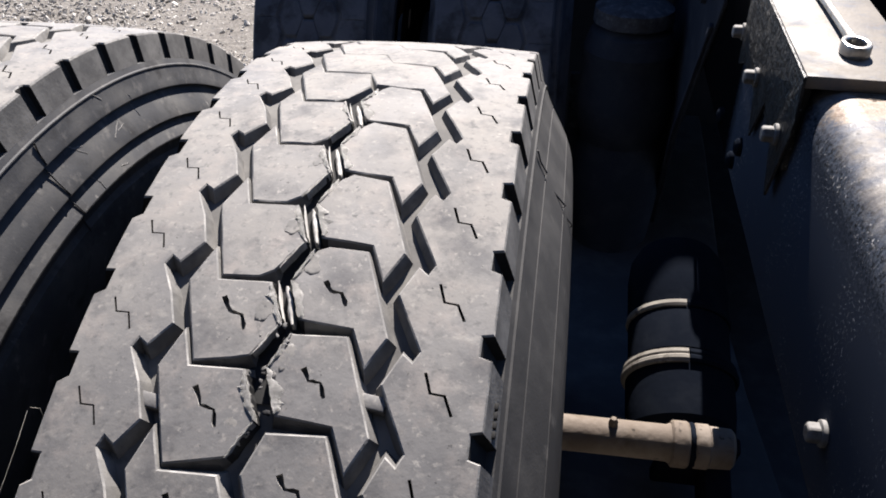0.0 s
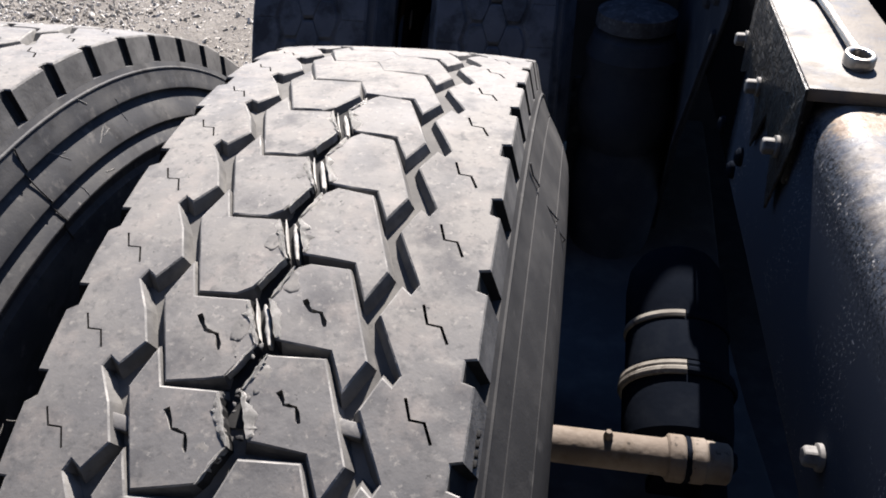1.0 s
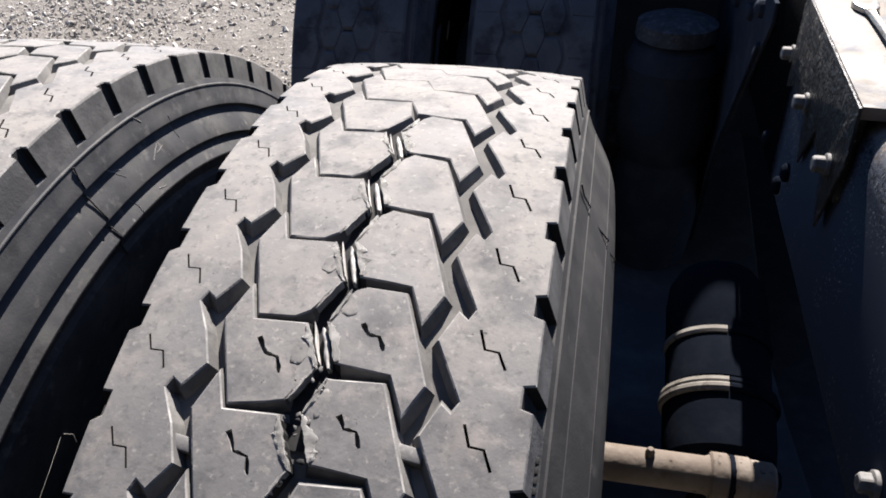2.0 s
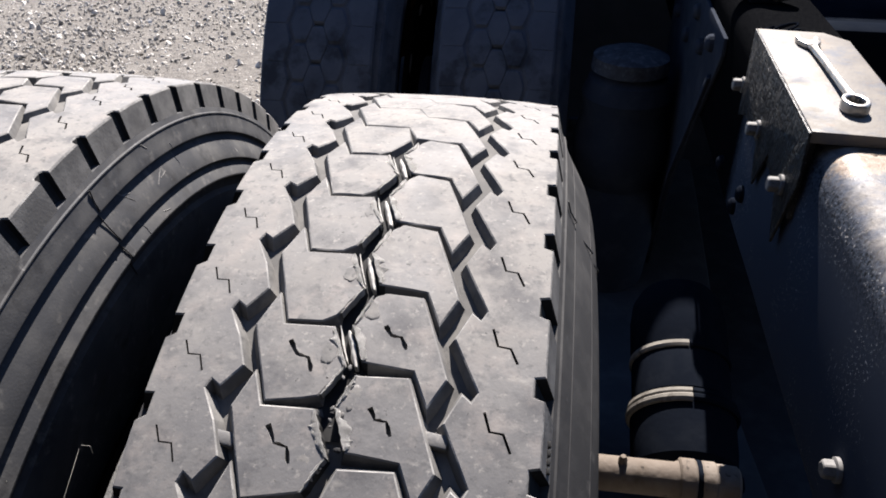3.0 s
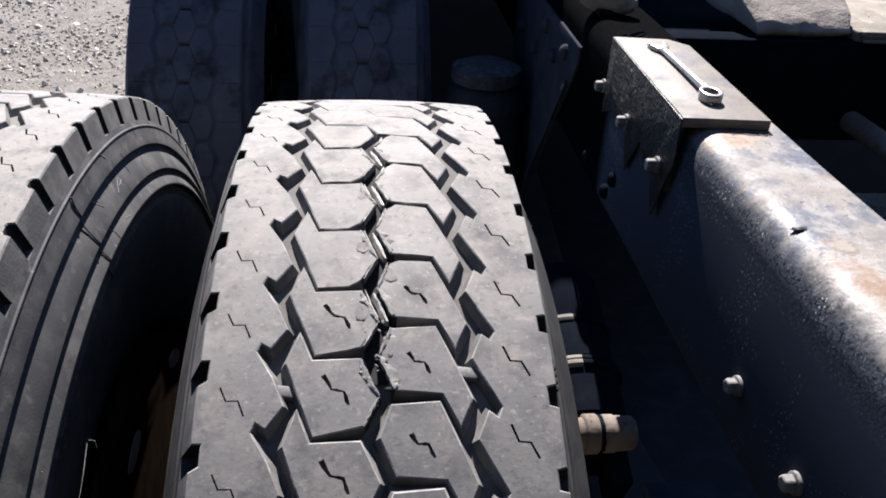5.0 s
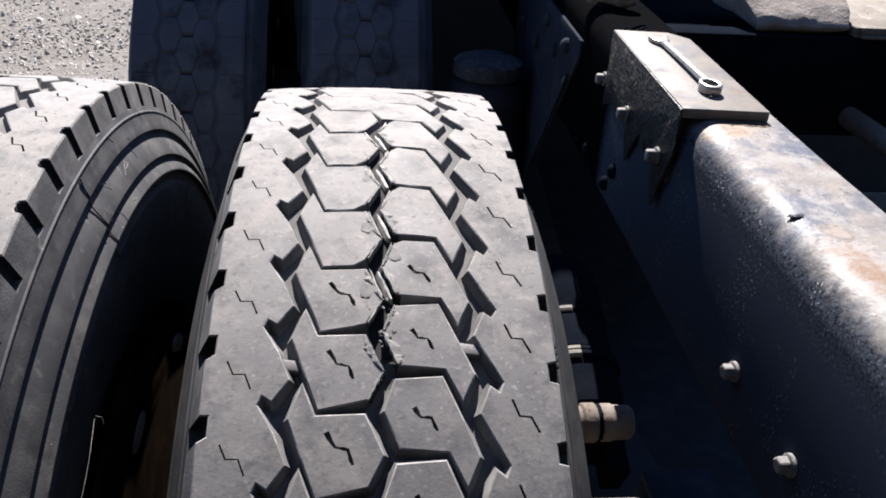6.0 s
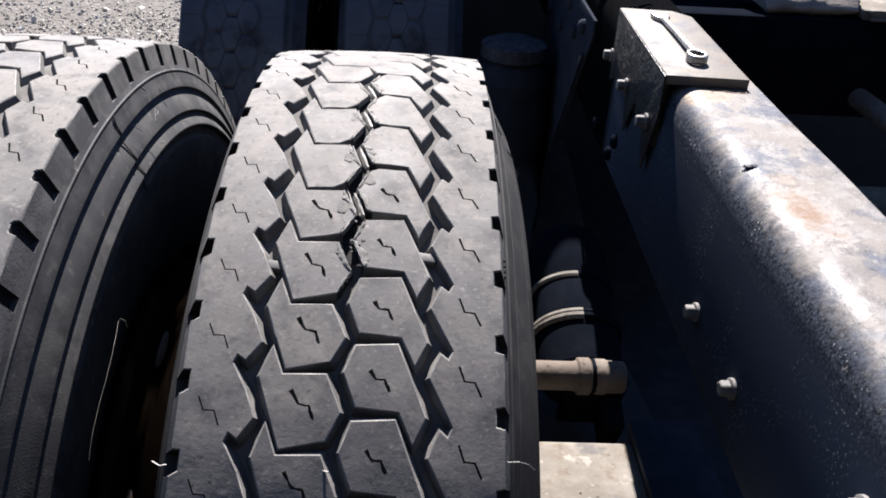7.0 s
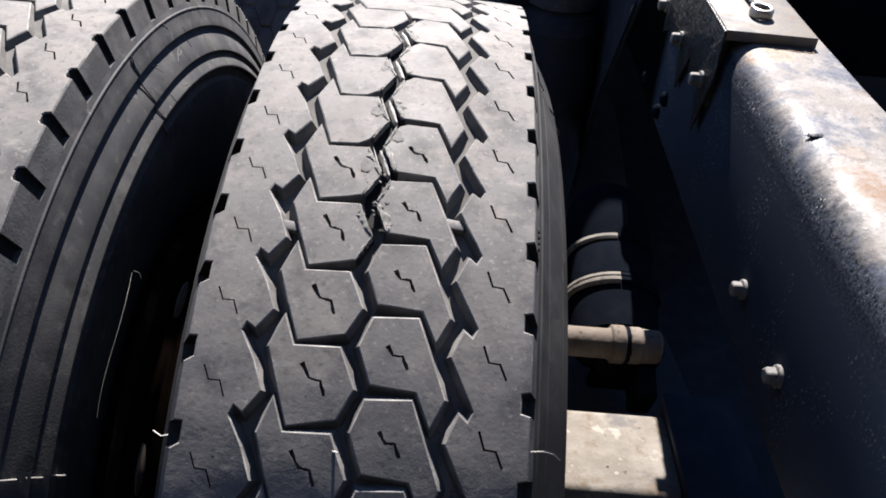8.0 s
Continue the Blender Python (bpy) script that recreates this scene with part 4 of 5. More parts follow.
# a black strip puts the shade of a deep slit under the torn groove
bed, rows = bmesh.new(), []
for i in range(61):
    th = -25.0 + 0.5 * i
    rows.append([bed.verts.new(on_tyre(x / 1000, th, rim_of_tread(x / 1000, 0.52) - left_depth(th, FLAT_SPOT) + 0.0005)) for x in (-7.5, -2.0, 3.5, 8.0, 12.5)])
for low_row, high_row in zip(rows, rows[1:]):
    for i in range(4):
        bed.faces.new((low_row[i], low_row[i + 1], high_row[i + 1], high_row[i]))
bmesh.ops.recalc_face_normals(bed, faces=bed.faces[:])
part("groove_shade_strip", bed, SLOT, near_tyre, "black strip that darkens the bottom of the torn groove", 60)


def torn_scab(tyre, x, th, size, seed):
    """A thin ragged skin of dark smeared rubber pressed on to a block beside the torn groove."""
    bm = bmesh.new()
    rings = []
    for share in (0.0, 0.35, 0.7, 0.93, 1.0):
        ring = []
        for i in range(22):
            a = 2 * math.pi * i / 22
            r = size * share * (0.85 + 0.55 * noise.noise((math.cos(a) * 1.1, math.sin(a) * 1.1, seed)))
            u, v = x / 1000 + 0.85 * r * math.cos(a), 1.35 * r * math.sin(a)
            h = -0.0006 if share == 1.0 else 0.00005 + 0.0002 * abs(noise.noise((u * 350, v * 350, seed)))
            ring.append(bm.verts.new(on_tyre(u, th + math.degrees(v / 0.52), rim_of_tread(u, 0.52) + h)))
        rings.append(ring)
    for a, b in zip(rings, rings[1:]):
        for i in range(22):
            j = (i + 1) % 22
            bm.faces.new((a[i], b[i], b[j], a[j]))
    bmesh.ops.remove_doubles(bm, verts=bm.verts[:], dist=1e-6)
    bmesh.ops.recalc_face_normals(bm, faces=bm.faces[:])
    part("torn_scab", bm, SMEAR, tyre, "thin dark skin of smeared rubber", 60)


for k, x, th, size in ((1, -6.0, -1.5, 0.0040), (2, -6.0, -1.6, 0.0052), (3, -6.5, -1.8, 0.0062), (2, 10.5, 1.0, 0.0042), (3, 10.0, 1.2, 0.0056), (4, 11.0, 0.9, 0.0062), (4, -7.5, -2.8, 0.0036)):
    torn_scab(near_tyre, x, NEAR_STARTS[k] + along(NEAR_STARTS, k, th), size, k * 10 + x)
rng = random.Random(12)
for i in range(12):
    th = -20.5 - 6.5 * rng.random()
    x = (rng.choice((-4.0, 1.5, 7.0)) + rng.gauss(0, 1.0)) / 1000
    size = 0.0004 + 0.0010 * rng.random() ** 2
    bm = bmesh.new()
    bmesh.ops.create_icosphere(bm, subdivisions=2, radius=1.0)
    for v in bm.verts:
        k = 1 + 0.7 * noise.noise(v.co * 1.7 + Vector((i * 3.0, 0, 0)))
        v.co = Vector((v.co.x * size * k * rng.uniform(0.9, 1.1), v.co.y * size * 1.6 * k, v.co.z * size * 0.45 * k))
    bm.transform(Matrix.Translation(on_tyre(x, th, rim_of_tread(x, 0.5199))) @ Matrix.Rotation(radians(-th), 4, "X") @ Matrix.Rotation(rng.random() * 3, 4, "Z"))
    part("torn_crumb", bm, (GROOVE, SLOT, WALL)[i % 3], near_tyre)
for x, th in ((-0.0496, -25.5), (0.0520, -24.45)):
    bm = box_bm(-0.0065, 0.0065, -0.0034, 0.0034, -0.008, 0.0, 0.0008)
    bm.transform(Matrix.Translation(on_tyre(x, th, 0.5165)) @ Matrix.Rotation(radians(-th), 4, "X") @ Matrix.Rotation(radians(-8), 4, "Z"))
    part("wear_bar", bm, WORN, near_tyre, "low rubber bar across a shoulder groove")


def hair(tyre, points, radius=0.0004):
    part("rubber_hair", tube_bm(points, radius, 5), HAIR, tyre, "thin pale moulding hair")


def seam(tyre, th, s, radius, bulge, tuck=0.0):
    """The thin dark moulding seam down one sidewall (s: its side)."""
    d = radius - 0.52
    line = [(0.1108, 0.4885, 0.25), (0.1128, 0.481, 0.1), (0.1160, 0.4738, 0.0), (0.1135, 0.471, -0.1), (0.1195, 0.4605, -0.05), (0.1258, 0.4500, 0.05),
            (0.1228, 0.4465, 0.0), (0.1272, 0.4405, 0.15), (0.1311, 0.4345, 0.2), (0.1262, 0.428, 0.3), (0.1290, 0.417, 0.5)]
    pts = []
    for x, r, t in line:
        x = s * (112 + (x * 1000 - 112) * bulge) / 1000 + MIDDLE
        x -= tuck * max(0.0, min(1.0, (0.125 + MIDDLE - x) / 0.012))
        pts.append(on_tyre(x + (0.0004 if not tuck else 0.0012), th + t, r + d))
    part("seam", tube_bm(pts, 0.0006, 6), SEAM, tyre, "dark moulding seam")


def side_x(r, radius, bulge):
    """Where the sidewall lies at a radius, from the tyre's middle."""
    prof = side_profile(radius, bulge)[9:]
    for (xa, ra), (xb, rb) in zip(prof, prof[1:]):
        if rb <= r <= ra:
            return MIDDLE + xa + (xb - xa) * (ra - r) / max(ra - rb, 1e-6)
    return MIDDLE + prof[-1][0]


for i, path in enumerate((((0.4758, -1.4), (0.4695, -0.6), (0.462, 0.3)), ((0.470, -0.8), (0.4675, 0.4)), ((0.459, 4.6), (0.4625, 5.4), (0.4665, 6.4)), ((0.4615, 5.6), (0.4632, 6.9)),
                          ((0.4802, 9.4), (0.472, 9.7), (0.462, 9.95)), ((0.441, 3.4), (0.4395, 4.6)), ((0.4505, -0.8), (0.442, -0.3), (0.4365, -0.35)), ((0.492, 4.5), (0.486, 5.4)))):
    pts = []
    for (ra, ta), (rb, tb) in zip(path, path[1:]):
        for j in range(6):
            f = j / 5
            r = ra + (rb - ra) * f + 0.0006 * noise.noise((j * 0.8, i, 0))
            pts.append(on_tyre(side_x(r, 0.523, 0.9) - 0.0001, ta + (tb - ta) * f, r))
    part("scuff", tube_bm(pts, 0.00045, 5), SCUFF, left_tyre, "pale scuff on the sidewall")
for i in range(4):
    bm = box_bm(-0.0012, 0.0004, -0.0016, 0.0016, -0.0013, 0.0013, 0.0003)
    bm.transform(Matrix.Translation(on_tyre(0.1064, -23.5 - 0.5 * i, 0.5035)) @ Matrix.Rotation(radians(23.5 + 0.5 * i), 4, "X"))
    part("mould_mark", bm, SLOT, near_tyre, "tiny dark bar of worn lettering")
seam(left_tyre, -4.6, 1, 0.523, 0.9)
seam(near_tyre, -0.4, 1, 0.52, 1.1, 0.0035)
hair(near_tyre, [on_tyre(-0.0975, -40.1, 0.5135), on_tyre(-0.101, -40.2, 0.5145), on_tyre(-0.1065, -39.9, 0.512)])
hair(near_tyre, [on_tyre(0.104, -39.4, 0.509), on_tyre(0.112, -39.3, 0.505), on_tyre(0.1185, -39.4, 0.499), on_tyre(0.123, -39.7, 0.494)])
hair(near_tyre, [on_tyre(-0.0055, -40.3, 0.5195), on_tyre(-0.002, -40.4, 0.5215)], 0.0005)
hair(left_tyre, [on_tyre(0.1345 + 0.0015 * math.sin(i * 0.5), -22 - 1.5 * i, 0.388 - 0.0006 * i) for i in range(12)], 0.00013)
hair(left_tyre, [on_tyre(0.1345, -21.6, 0.387), on_tyre(0.1365, -21.2, 0.380), on_tyre(0.137, -21.6, 0.374)], 0.0002)
hair(left_tyre, [on_tyre(0.1255 + 0.0012 * i, -27.4, 0.441) for i in range(5)])
for a, b, x in ((0.488, 0.461, 0.1195), (0.455, 0.438, 0.1262), (0.430, 0.418, 0.1300)):
    hair(left_tyre, [on_tyre(x, -44.0, a), on_tyre(x + 0.003, -44.05, (a + b) / 2), on_tyre(x + 0.004, -44.1, b)], 0.0005)

# ---- frame rail, turned a little from the wheels' line ----
RAIL_M = pose(0.309, 0, AXLE, 0, 0, -1.1)
BRACKET_M = pose(0.3085, 0, AXLE, 0, 0, -2.3)


def channel_loop(w, z0, z1, r, t):
    """A C-channel's section with rounded outer corners, web at x = 0, open to +x."""
    pts = []
    for cx, cz, a0 in ((r, z1 - r, 90), (r, z0 + r, 180)):
        arc = [(cx + r * math.cos(radians(a)), cz + r * math.sin(radians(a))) for a in [a0 + 11.25 * i for i in range(9)]]
        pts += arc
    ri = max(r - t, 0.004)
    inner = []
    for cx, cz, a0 in ((r, z0 + r, 270), (r, z1 - r, 180)):
        inner += [(cx + ri * math.cos(radians(a)), cz + ri * math.sin(radians(a))) for a in [a0 - 11.25 * i for i in range(9)]]
    return [(w, z1)] + pts + [(w, z0), (w, z0 + t)] + inner + [(w, z1 - t)]


def extrude_section(loop, y0, y1, steps, wobble=0.0):
    bm = bmesh.new()
    rings = []
    for i in range(steps + 1):
        y = y0 + (y1 - y0) * i / steps
        rings.append([bm.verts.new((x + wobble * noise.noise((y * 9, x * 30, z * 30)), y, z + wobble * noise.noise((y * 9 + 7, x * 30, z * 30)))) for x, z in loop])
    n = len(loop)
    for a, b in zip(rings, rings[1:]):
        for i in range(n):
            bm.faces.new((a[i], a[(i + 1) % n], b[(i + 1) % n], b[i]))
    bm.faces.new(list(reversed(rings[0])))
    bm.faces.new(rings[-1])
    bmesh.ops.recalc_face_normals(bm, faces=bm.faces[:])
    return bm


def hex_bolt(y, z, x, parent, size=0.012, reach=0.013, turn=0.0):
    """A hex bolt head with its washer on a face that looks to -x."""
    m = Matrix.Translation((x, y, z)) @ Matrix.Rotation(radians(-90), 4, "Y") @ Matrix.Rotation(radians(turn), 4, "Z")
    bm = revolve_bm([(size * 1.1547, 0.003), (size * 1.1547, reach - 0.002), (size * 0.98, reach)], None, 6)
    bmesh.ops.bevel(bm, geom=[e for e in bm.edges if e.calc_face_angle(0) > 0.5], offset=0.0008, segments=1, affect="EDGES")
    bm.transform(m)
    head = part("bolt", bm, ZINC, parent, "zinc-plated hex bolt head", 20)
    part("washer", revolve_bm([(size * 1.45, 0.0), (size * 1.45, 0.0028), (size * 1.2, 0.0035)], m, 28), ZINC, head)


def build_rail():
    root = thing("frame_rail", RAIL_M, "black painted steel truck frame rail with worn dusty top flange", "frame rail")
    body = extrude_section(channel_loop(0.096, 0.258, 0.475, 0.03, 0.009), -1.5, 2.3, 90, 0.0007)
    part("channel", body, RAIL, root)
    part("weld_seam", tube_bm([(0.0022 + 0.0006 * noise.noise((i * 0.9, 0, 0)), -1.45 + 0.02 * i, 0.4515 + 0.0008 * noise.noise((i * 0.5, 4, 0))) for i in range(78)], 0.0010, 6), ROUGH_BLACK, root)
    for y, z, turn in ((-0.068, 0.333, 34), (-0.176, 0.333, 24), (-0.365, 0.405, 32)):
        hex_bolt(y, z, -0.0005, root, 0.0062, 0.0115, turn)
    for y, z in ((0.476, 0.304), (0.371, 0.299), (0.345, 0.328)):
        m = Matrix.Translation((0.0, y, z)) @ Matrix.Rotation(radians(-90), 4, "Y")
        part("rivet", revolve_bm([(0.010, -0.001), (0.0096, 0.004), (0.006, 0.0068), (0.002, 0.0074)], m, 16), CAN, root, "soot-black rivet head")
    # flaking rust that creeps out from under the cover plate
    crust, rows = bmesh.new(), []
    for i in range(15):
        row = []
        for j in range(37):
            x, y = 0.023 + 0.0016 * j, 0.1205 + 0.002 * i
            edge = 1.15 * noise.noise((x * 90, y * 90, 2.0)) + (y - 0.133) / 0.010 - max(0.0, 0.031 - x) / 0.005
            h = max(-0.8, min(1.0, edge)) * (0.0011 + 0.0009 * noise.noise((x * 400, y * 400, 5.0)))
            row.append(crust.verts.new((x + 0.0004 * noise.noise((x * 500, y * 500, 9.0)), y, 0.4744 + h - 0.0016 * max(0.0, (0.030 - x) / 0.016) ** 2)))
        rows.append(row)
    for a, b in zip(rows, rows[1:]):
        for j in range(36):
            crust.faces.new((a[j], a[j + 1], b[j + 1], b[j]))
    bmesh.ops.solidify(crust, geom=crust.faces[:], thickness=0.0008)
    bmesh.ops.recalc_face_normals(crust, faces=crust.faces[:])
    part("rust_crust", crust, CRUST, root, "rough tan crust of flaking rust", 35)
    return root


build_rail()

chip = thing("paint_chip", RAIL_M @ Matrix.Translation((0.021, -0.052, 0.4738)), "small dark curled flake of paint lying on the rail", "paint flake")
bm = bmesh.new()
bmesh.ops.create_icosphere(bm, subdivisions=3, radius=1.0)
for v in bm.verts:
    k = 1 + 0.5 * noise.noise(v.co * 2.3) + 0.25 * noise.noise(v.co * 6)
    v.co = Vector((v.co.x * 0.0066 * k, v.co.y * 0.0036 * k, max(-0.0004, v.co.z * 0.0024 * k)))
part("flake", bm, SHADE_BLACK, chip)
scrap = thing("rubber_scrap", RAIL_M @ Matrix.Translation((0.030, 0.455, 0.4746)), "curled scrap of black rubber lying on the rail", "rubber scrap")
part("curl", tube_bm([(0.016 * math.cos(0.55 * i), 0.005 * math.sin(0.8 * i), 0.0032 + 0.0052 * (1 + math.sin(0.62 * i + 1))) for i in range(20)], [0.0012 + 0.0016 * abs(noise.noise((i * 0.5, 2, 0))) for i in range(20)], 7), CAN, scrap)
part("strip", tube_bm([(-0.024 + 0.004 * i, 0.004 * math.sin(i * 0.7), 0.0026 + 0.0035 * math.sin(i * 0.45) ** 2) for i in range(12)], 0.0022, 7), CAN, scrap)


def build_bracket():
    root = thing("rail_bracket", BRACKET_M, "rough black bracket under a bare steel cover plate", "bracket")
    outline = [(0.150, 0.4855), (0.147, 0.44), (0.184, 0.362), (0.212, 0.405), (0.262, 0.415), (0.302, 0.362), (0.322, 0.40), (0.40, 0.40), (0.437, 0.385), (0.439, 0.4855)]
    m = Matrix(((0, 0, -1, 0), (1, 0, 0, 0), (0, 1, 0, 0), (0, 0, 0, 1)))
    part("side_plate", prism_bm(outline, 0.0025, Matrix.Translation((-0.0083, 0, 0)) @ m, 0.0006), ROUGH_BLACK, root)
    part("backing", box_bm(-0.0080, -0.0002, 0.16, 0.43, 0.40, 0.4745, 0.001), ROUGH_BLACK, root)
    cover = [(0.0, 0.152), (0.088, 0.150), (0.089, 0.41), (0.068, 0.436), (-0.001, 0.439)]
    part("cover_plate", prism_bm(cover, 0.0105, Matrix.Translation((-0.0080, 0, 0.4755)), 0.0008), PLATE, root, "bare steel cover plate, dusty and faintly rusted")
    for y, z, turn in ((0.449, 0.417, 28), (0.318, 0.417, 31), (0.188, 0.419, 35)):
        hex_bolt(y, z, -0.0109 if y < 0.4 else -0.0085, root, 0.0064, 0.0130, turn)
    return root


build_bracket()


# ---- combination wrench on the cover plate ----
def build_wrench():
    root = thing("wrench", pose(0.352, 0.202, AXLE + 0.4862, 0, 0, -1.9) @ Matrix.Diagonal((0.70, 0.97, 0.74, 1)), "steel combination wrench lying on the cover plate", "wrench")
    n = 28
    ring = [(0.0165 * math.cos(2 * math.pi * i / n), 0.0165 * math.sin(2 * math.pi * i / n)) for i in range(n)]
    bore = [((0.0112 if i % 2 else 0.0102) * math.cos(2 * math.pi * i / 24), (0.0112 if i % 2 else 0.0102) * math.sin(2 * math.pi * i / 24)) for i in range(24)]
    part("ring_end", prism_bm(ring, 0.014, Matrix.Translation((0, 0, 0.0006)), 0.0022, [bore]), CHROME, root)
    bm = bmesh.new()
    rows = []
    for y, w, z0, z1 in ((0.012, 0.0072, 0.0045, 0.0125), (0.03, 0.0054, 0.005, 0.012), (0.06, 0.0048, 0.005, 0.011), (0.12, 0.0048, 0.004, 0.010), (0.16, 0.0056, 0.0025, 0.009), (0.176, 0.0085, 0.0015, 0.0085)):
        rows.append([bm.verts.new(p) for p in ((-w, y, (z0 + z1) / 2), (-w * 0.75, y, z1 - 0.0005), (-w * 0.3, y, z1 - 0.0014), (w * 0.3, y, z1 - 0.0014), (w * 0.75, y, z1 - 0.0005), (w, y, (z0 + z1) / 2), (w * 0.7, y, z0), (-w * 0.7, y, z0))])
    for a, b in zip(rows, rows[1:]):
        for i in range(8):
            bm.faces.new((a[i], a[(i + 1) % 8], b[(i + 1) % 8], b[i]))
    bm.faces.new(rows[0])
    bm.faces.new(rows[-1])
    bmesh.ops.recalc_face_normals(bm, faces=bm.faces[:])
    part("shank", bm, CHROME, root)
    jaw = [(-0.008, 0.172), (-0.0165, 0.186), (-0.0175, 0.198), (-0.012, 0.207), (-0.0075, 0.205), (-0.0085, 0.192), (-0.003, 0.186), (0.005, 0.188), (0.0105, 0.200), (0.0135, 0.203), (0.017, 0.194), (0.0145, 0.181), (0.008, 0.172)]
    part("open_end", prism_bm(jaw, 0.0075, Matrix.Translation((0, 0, 0.001)), 0.0014), CHROME, root)


build_wrench()

# ---- axle, brake parts ----
def build_axle():
    root = thing("axle", pose(0, 0, AXLE), "dusty beige rear axle housing between the wheels", "axle")
    part("housing", box_bm(0.10, 0.36, -0.068, 0.056, -0.08, 0.055, 0.012, 4), DUSTY, root)
    # neck and centre tube are black and sunk to stand for shade
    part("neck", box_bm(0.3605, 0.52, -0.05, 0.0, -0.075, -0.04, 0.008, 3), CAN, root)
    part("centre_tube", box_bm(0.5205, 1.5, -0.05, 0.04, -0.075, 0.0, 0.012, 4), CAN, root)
    part("differential", revolve_bm([(0.05, -0.2), (0.16, -0.17), (0.2, 0), (0.16, 0.17), (0.05, 0.2)], Matrix.Translation((1.0, 0, -0.02)) @ Matrix.Rotation(radians(90), 4, "X"), 32), SHADE_BLACK, root)


build_axle()


def build_camshaft():
    root = thing("brake_camshaft", pose(0, 0.16, AXLE + 0.068), "dusty beige brake camshaft tube with collar", "brake shaft")
    turn = Matrix.Rotation(radians(90), 4, "Y")
    part("tube", revolve_bm([(0.0195, 0.09), (0.0195, 0.262), (0.023, 0.270)], turn, 28), CAM, root)
    part("collar", revolve_bm([(0.0225, 0.266), (0.0248, 0.268), (0.0248, 0.2825), (0.0232, 0.2845)], turn, 28), CAM, root, "raised collar with dirty gap")
    strap = revolve_bm([(0.0205, 0.2835), (0.0236, 0.2850), (0.0240, 0.2872), (0.0236, 0.2895), (0.0205, 0.2905)], turn, 40)
    for v in strap.verts:
        v.co += Vector((noise.noise(v.co * 210), noise.noise(v.co * 210 + Vector((7, 0, 0))), noise.noise(v.co * 210 + Vector((0, 7, 0))))) * 0.0021
    part("dirty_strap", strap, CAN, root, "ragged black strap caked with dirt", 60)
    part("end_nut", revolve_bm([(0.0225, 0.290), (0.0238, 0.292), (0.0238, 0.304), (0.0222, 0.306), (0.0212, 0.328), (0.018, 0.331)], turn, 28), CAM, root)
    part("nipple", revolve_bm([(0.005, 0.017), (0.005, 0.023), (0.003, 0.028)], Matrix.Translation((0.205, 0, 0)), 10), CAM, root)


build_camshaft()


def build_chamber():
    """A spring brake chamber that lies along the truck, its far end a little higher."""
    m = pose(0.297, 0.316, AXLE + 0.0155) @ Matrix.Rotation(radians(-68), 4, "X")
    root = thing("brake_chamber", m, "black brake chamber with dusty clamp bands beside the rail", "brake chamber")
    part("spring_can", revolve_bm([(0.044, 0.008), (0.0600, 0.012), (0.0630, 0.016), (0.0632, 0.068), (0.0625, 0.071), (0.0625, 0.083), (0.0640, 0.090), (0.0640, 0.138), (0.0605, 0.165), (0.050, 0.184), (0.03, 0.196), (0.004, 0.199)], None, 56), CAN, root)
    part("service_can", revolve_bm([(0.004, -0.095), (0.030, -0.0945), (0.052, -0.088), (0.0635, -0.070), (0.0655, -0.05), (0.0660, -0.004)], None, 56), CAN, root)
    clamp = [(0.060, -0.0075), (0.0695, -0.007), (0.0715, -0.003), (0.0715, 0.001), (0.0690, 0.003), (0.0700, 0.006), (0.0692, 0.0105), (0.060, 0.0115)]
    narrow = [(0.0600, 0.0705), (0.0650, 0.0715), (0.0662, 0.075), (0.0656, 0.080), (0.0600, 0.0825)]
    # the right half of each band is black to paint the rail's shadow
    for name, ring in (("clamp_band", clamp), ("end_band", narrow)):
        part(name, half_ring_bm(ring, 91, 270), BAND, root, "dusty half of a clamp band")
        part(name, half_ring_bm(ring, 271, 450), CAN, root, "half of a clamp band blackened as if in shade")
    for turn, z in ((35, 0.03), (80, 0.045), (118, -0.03)):
        bolt_m = Matrix.Rotation(radians(turn), 4, "Z") @ Matrix.Translation((0.0632, 0, z)) @ Matrix.Rotation(radians(90), 4, "Y")
        part("rivet", revolve_bm([(0.005, 0), (0.0045, 0.003), (0.002, 0.0045)], bolt_m, 12), PITCH, root)
    part("band_bolt", revolve_bm([(0.006, -0.012), (0.006, 0.014), (0.003, 0.016)], Matrix.Translation((0.05, 0.052, 0.002)) @ Matrix.Rotation(radians(45), 4, "Z") @ Matrix.Rotation(radians(90), 4, "X"), 6), PITCH, root)
    part("mounting_bracket", box_bm(-0.028, 0.055, -0.062, 0.062, -0.112, -0.0925, 0.004), CAN, root)
    part("bracket_arm", box_bm(0.02, 0.05, -0.03, 0.03, -0.16, -0.1125, 0.004), CAN, root)


build_chamber()


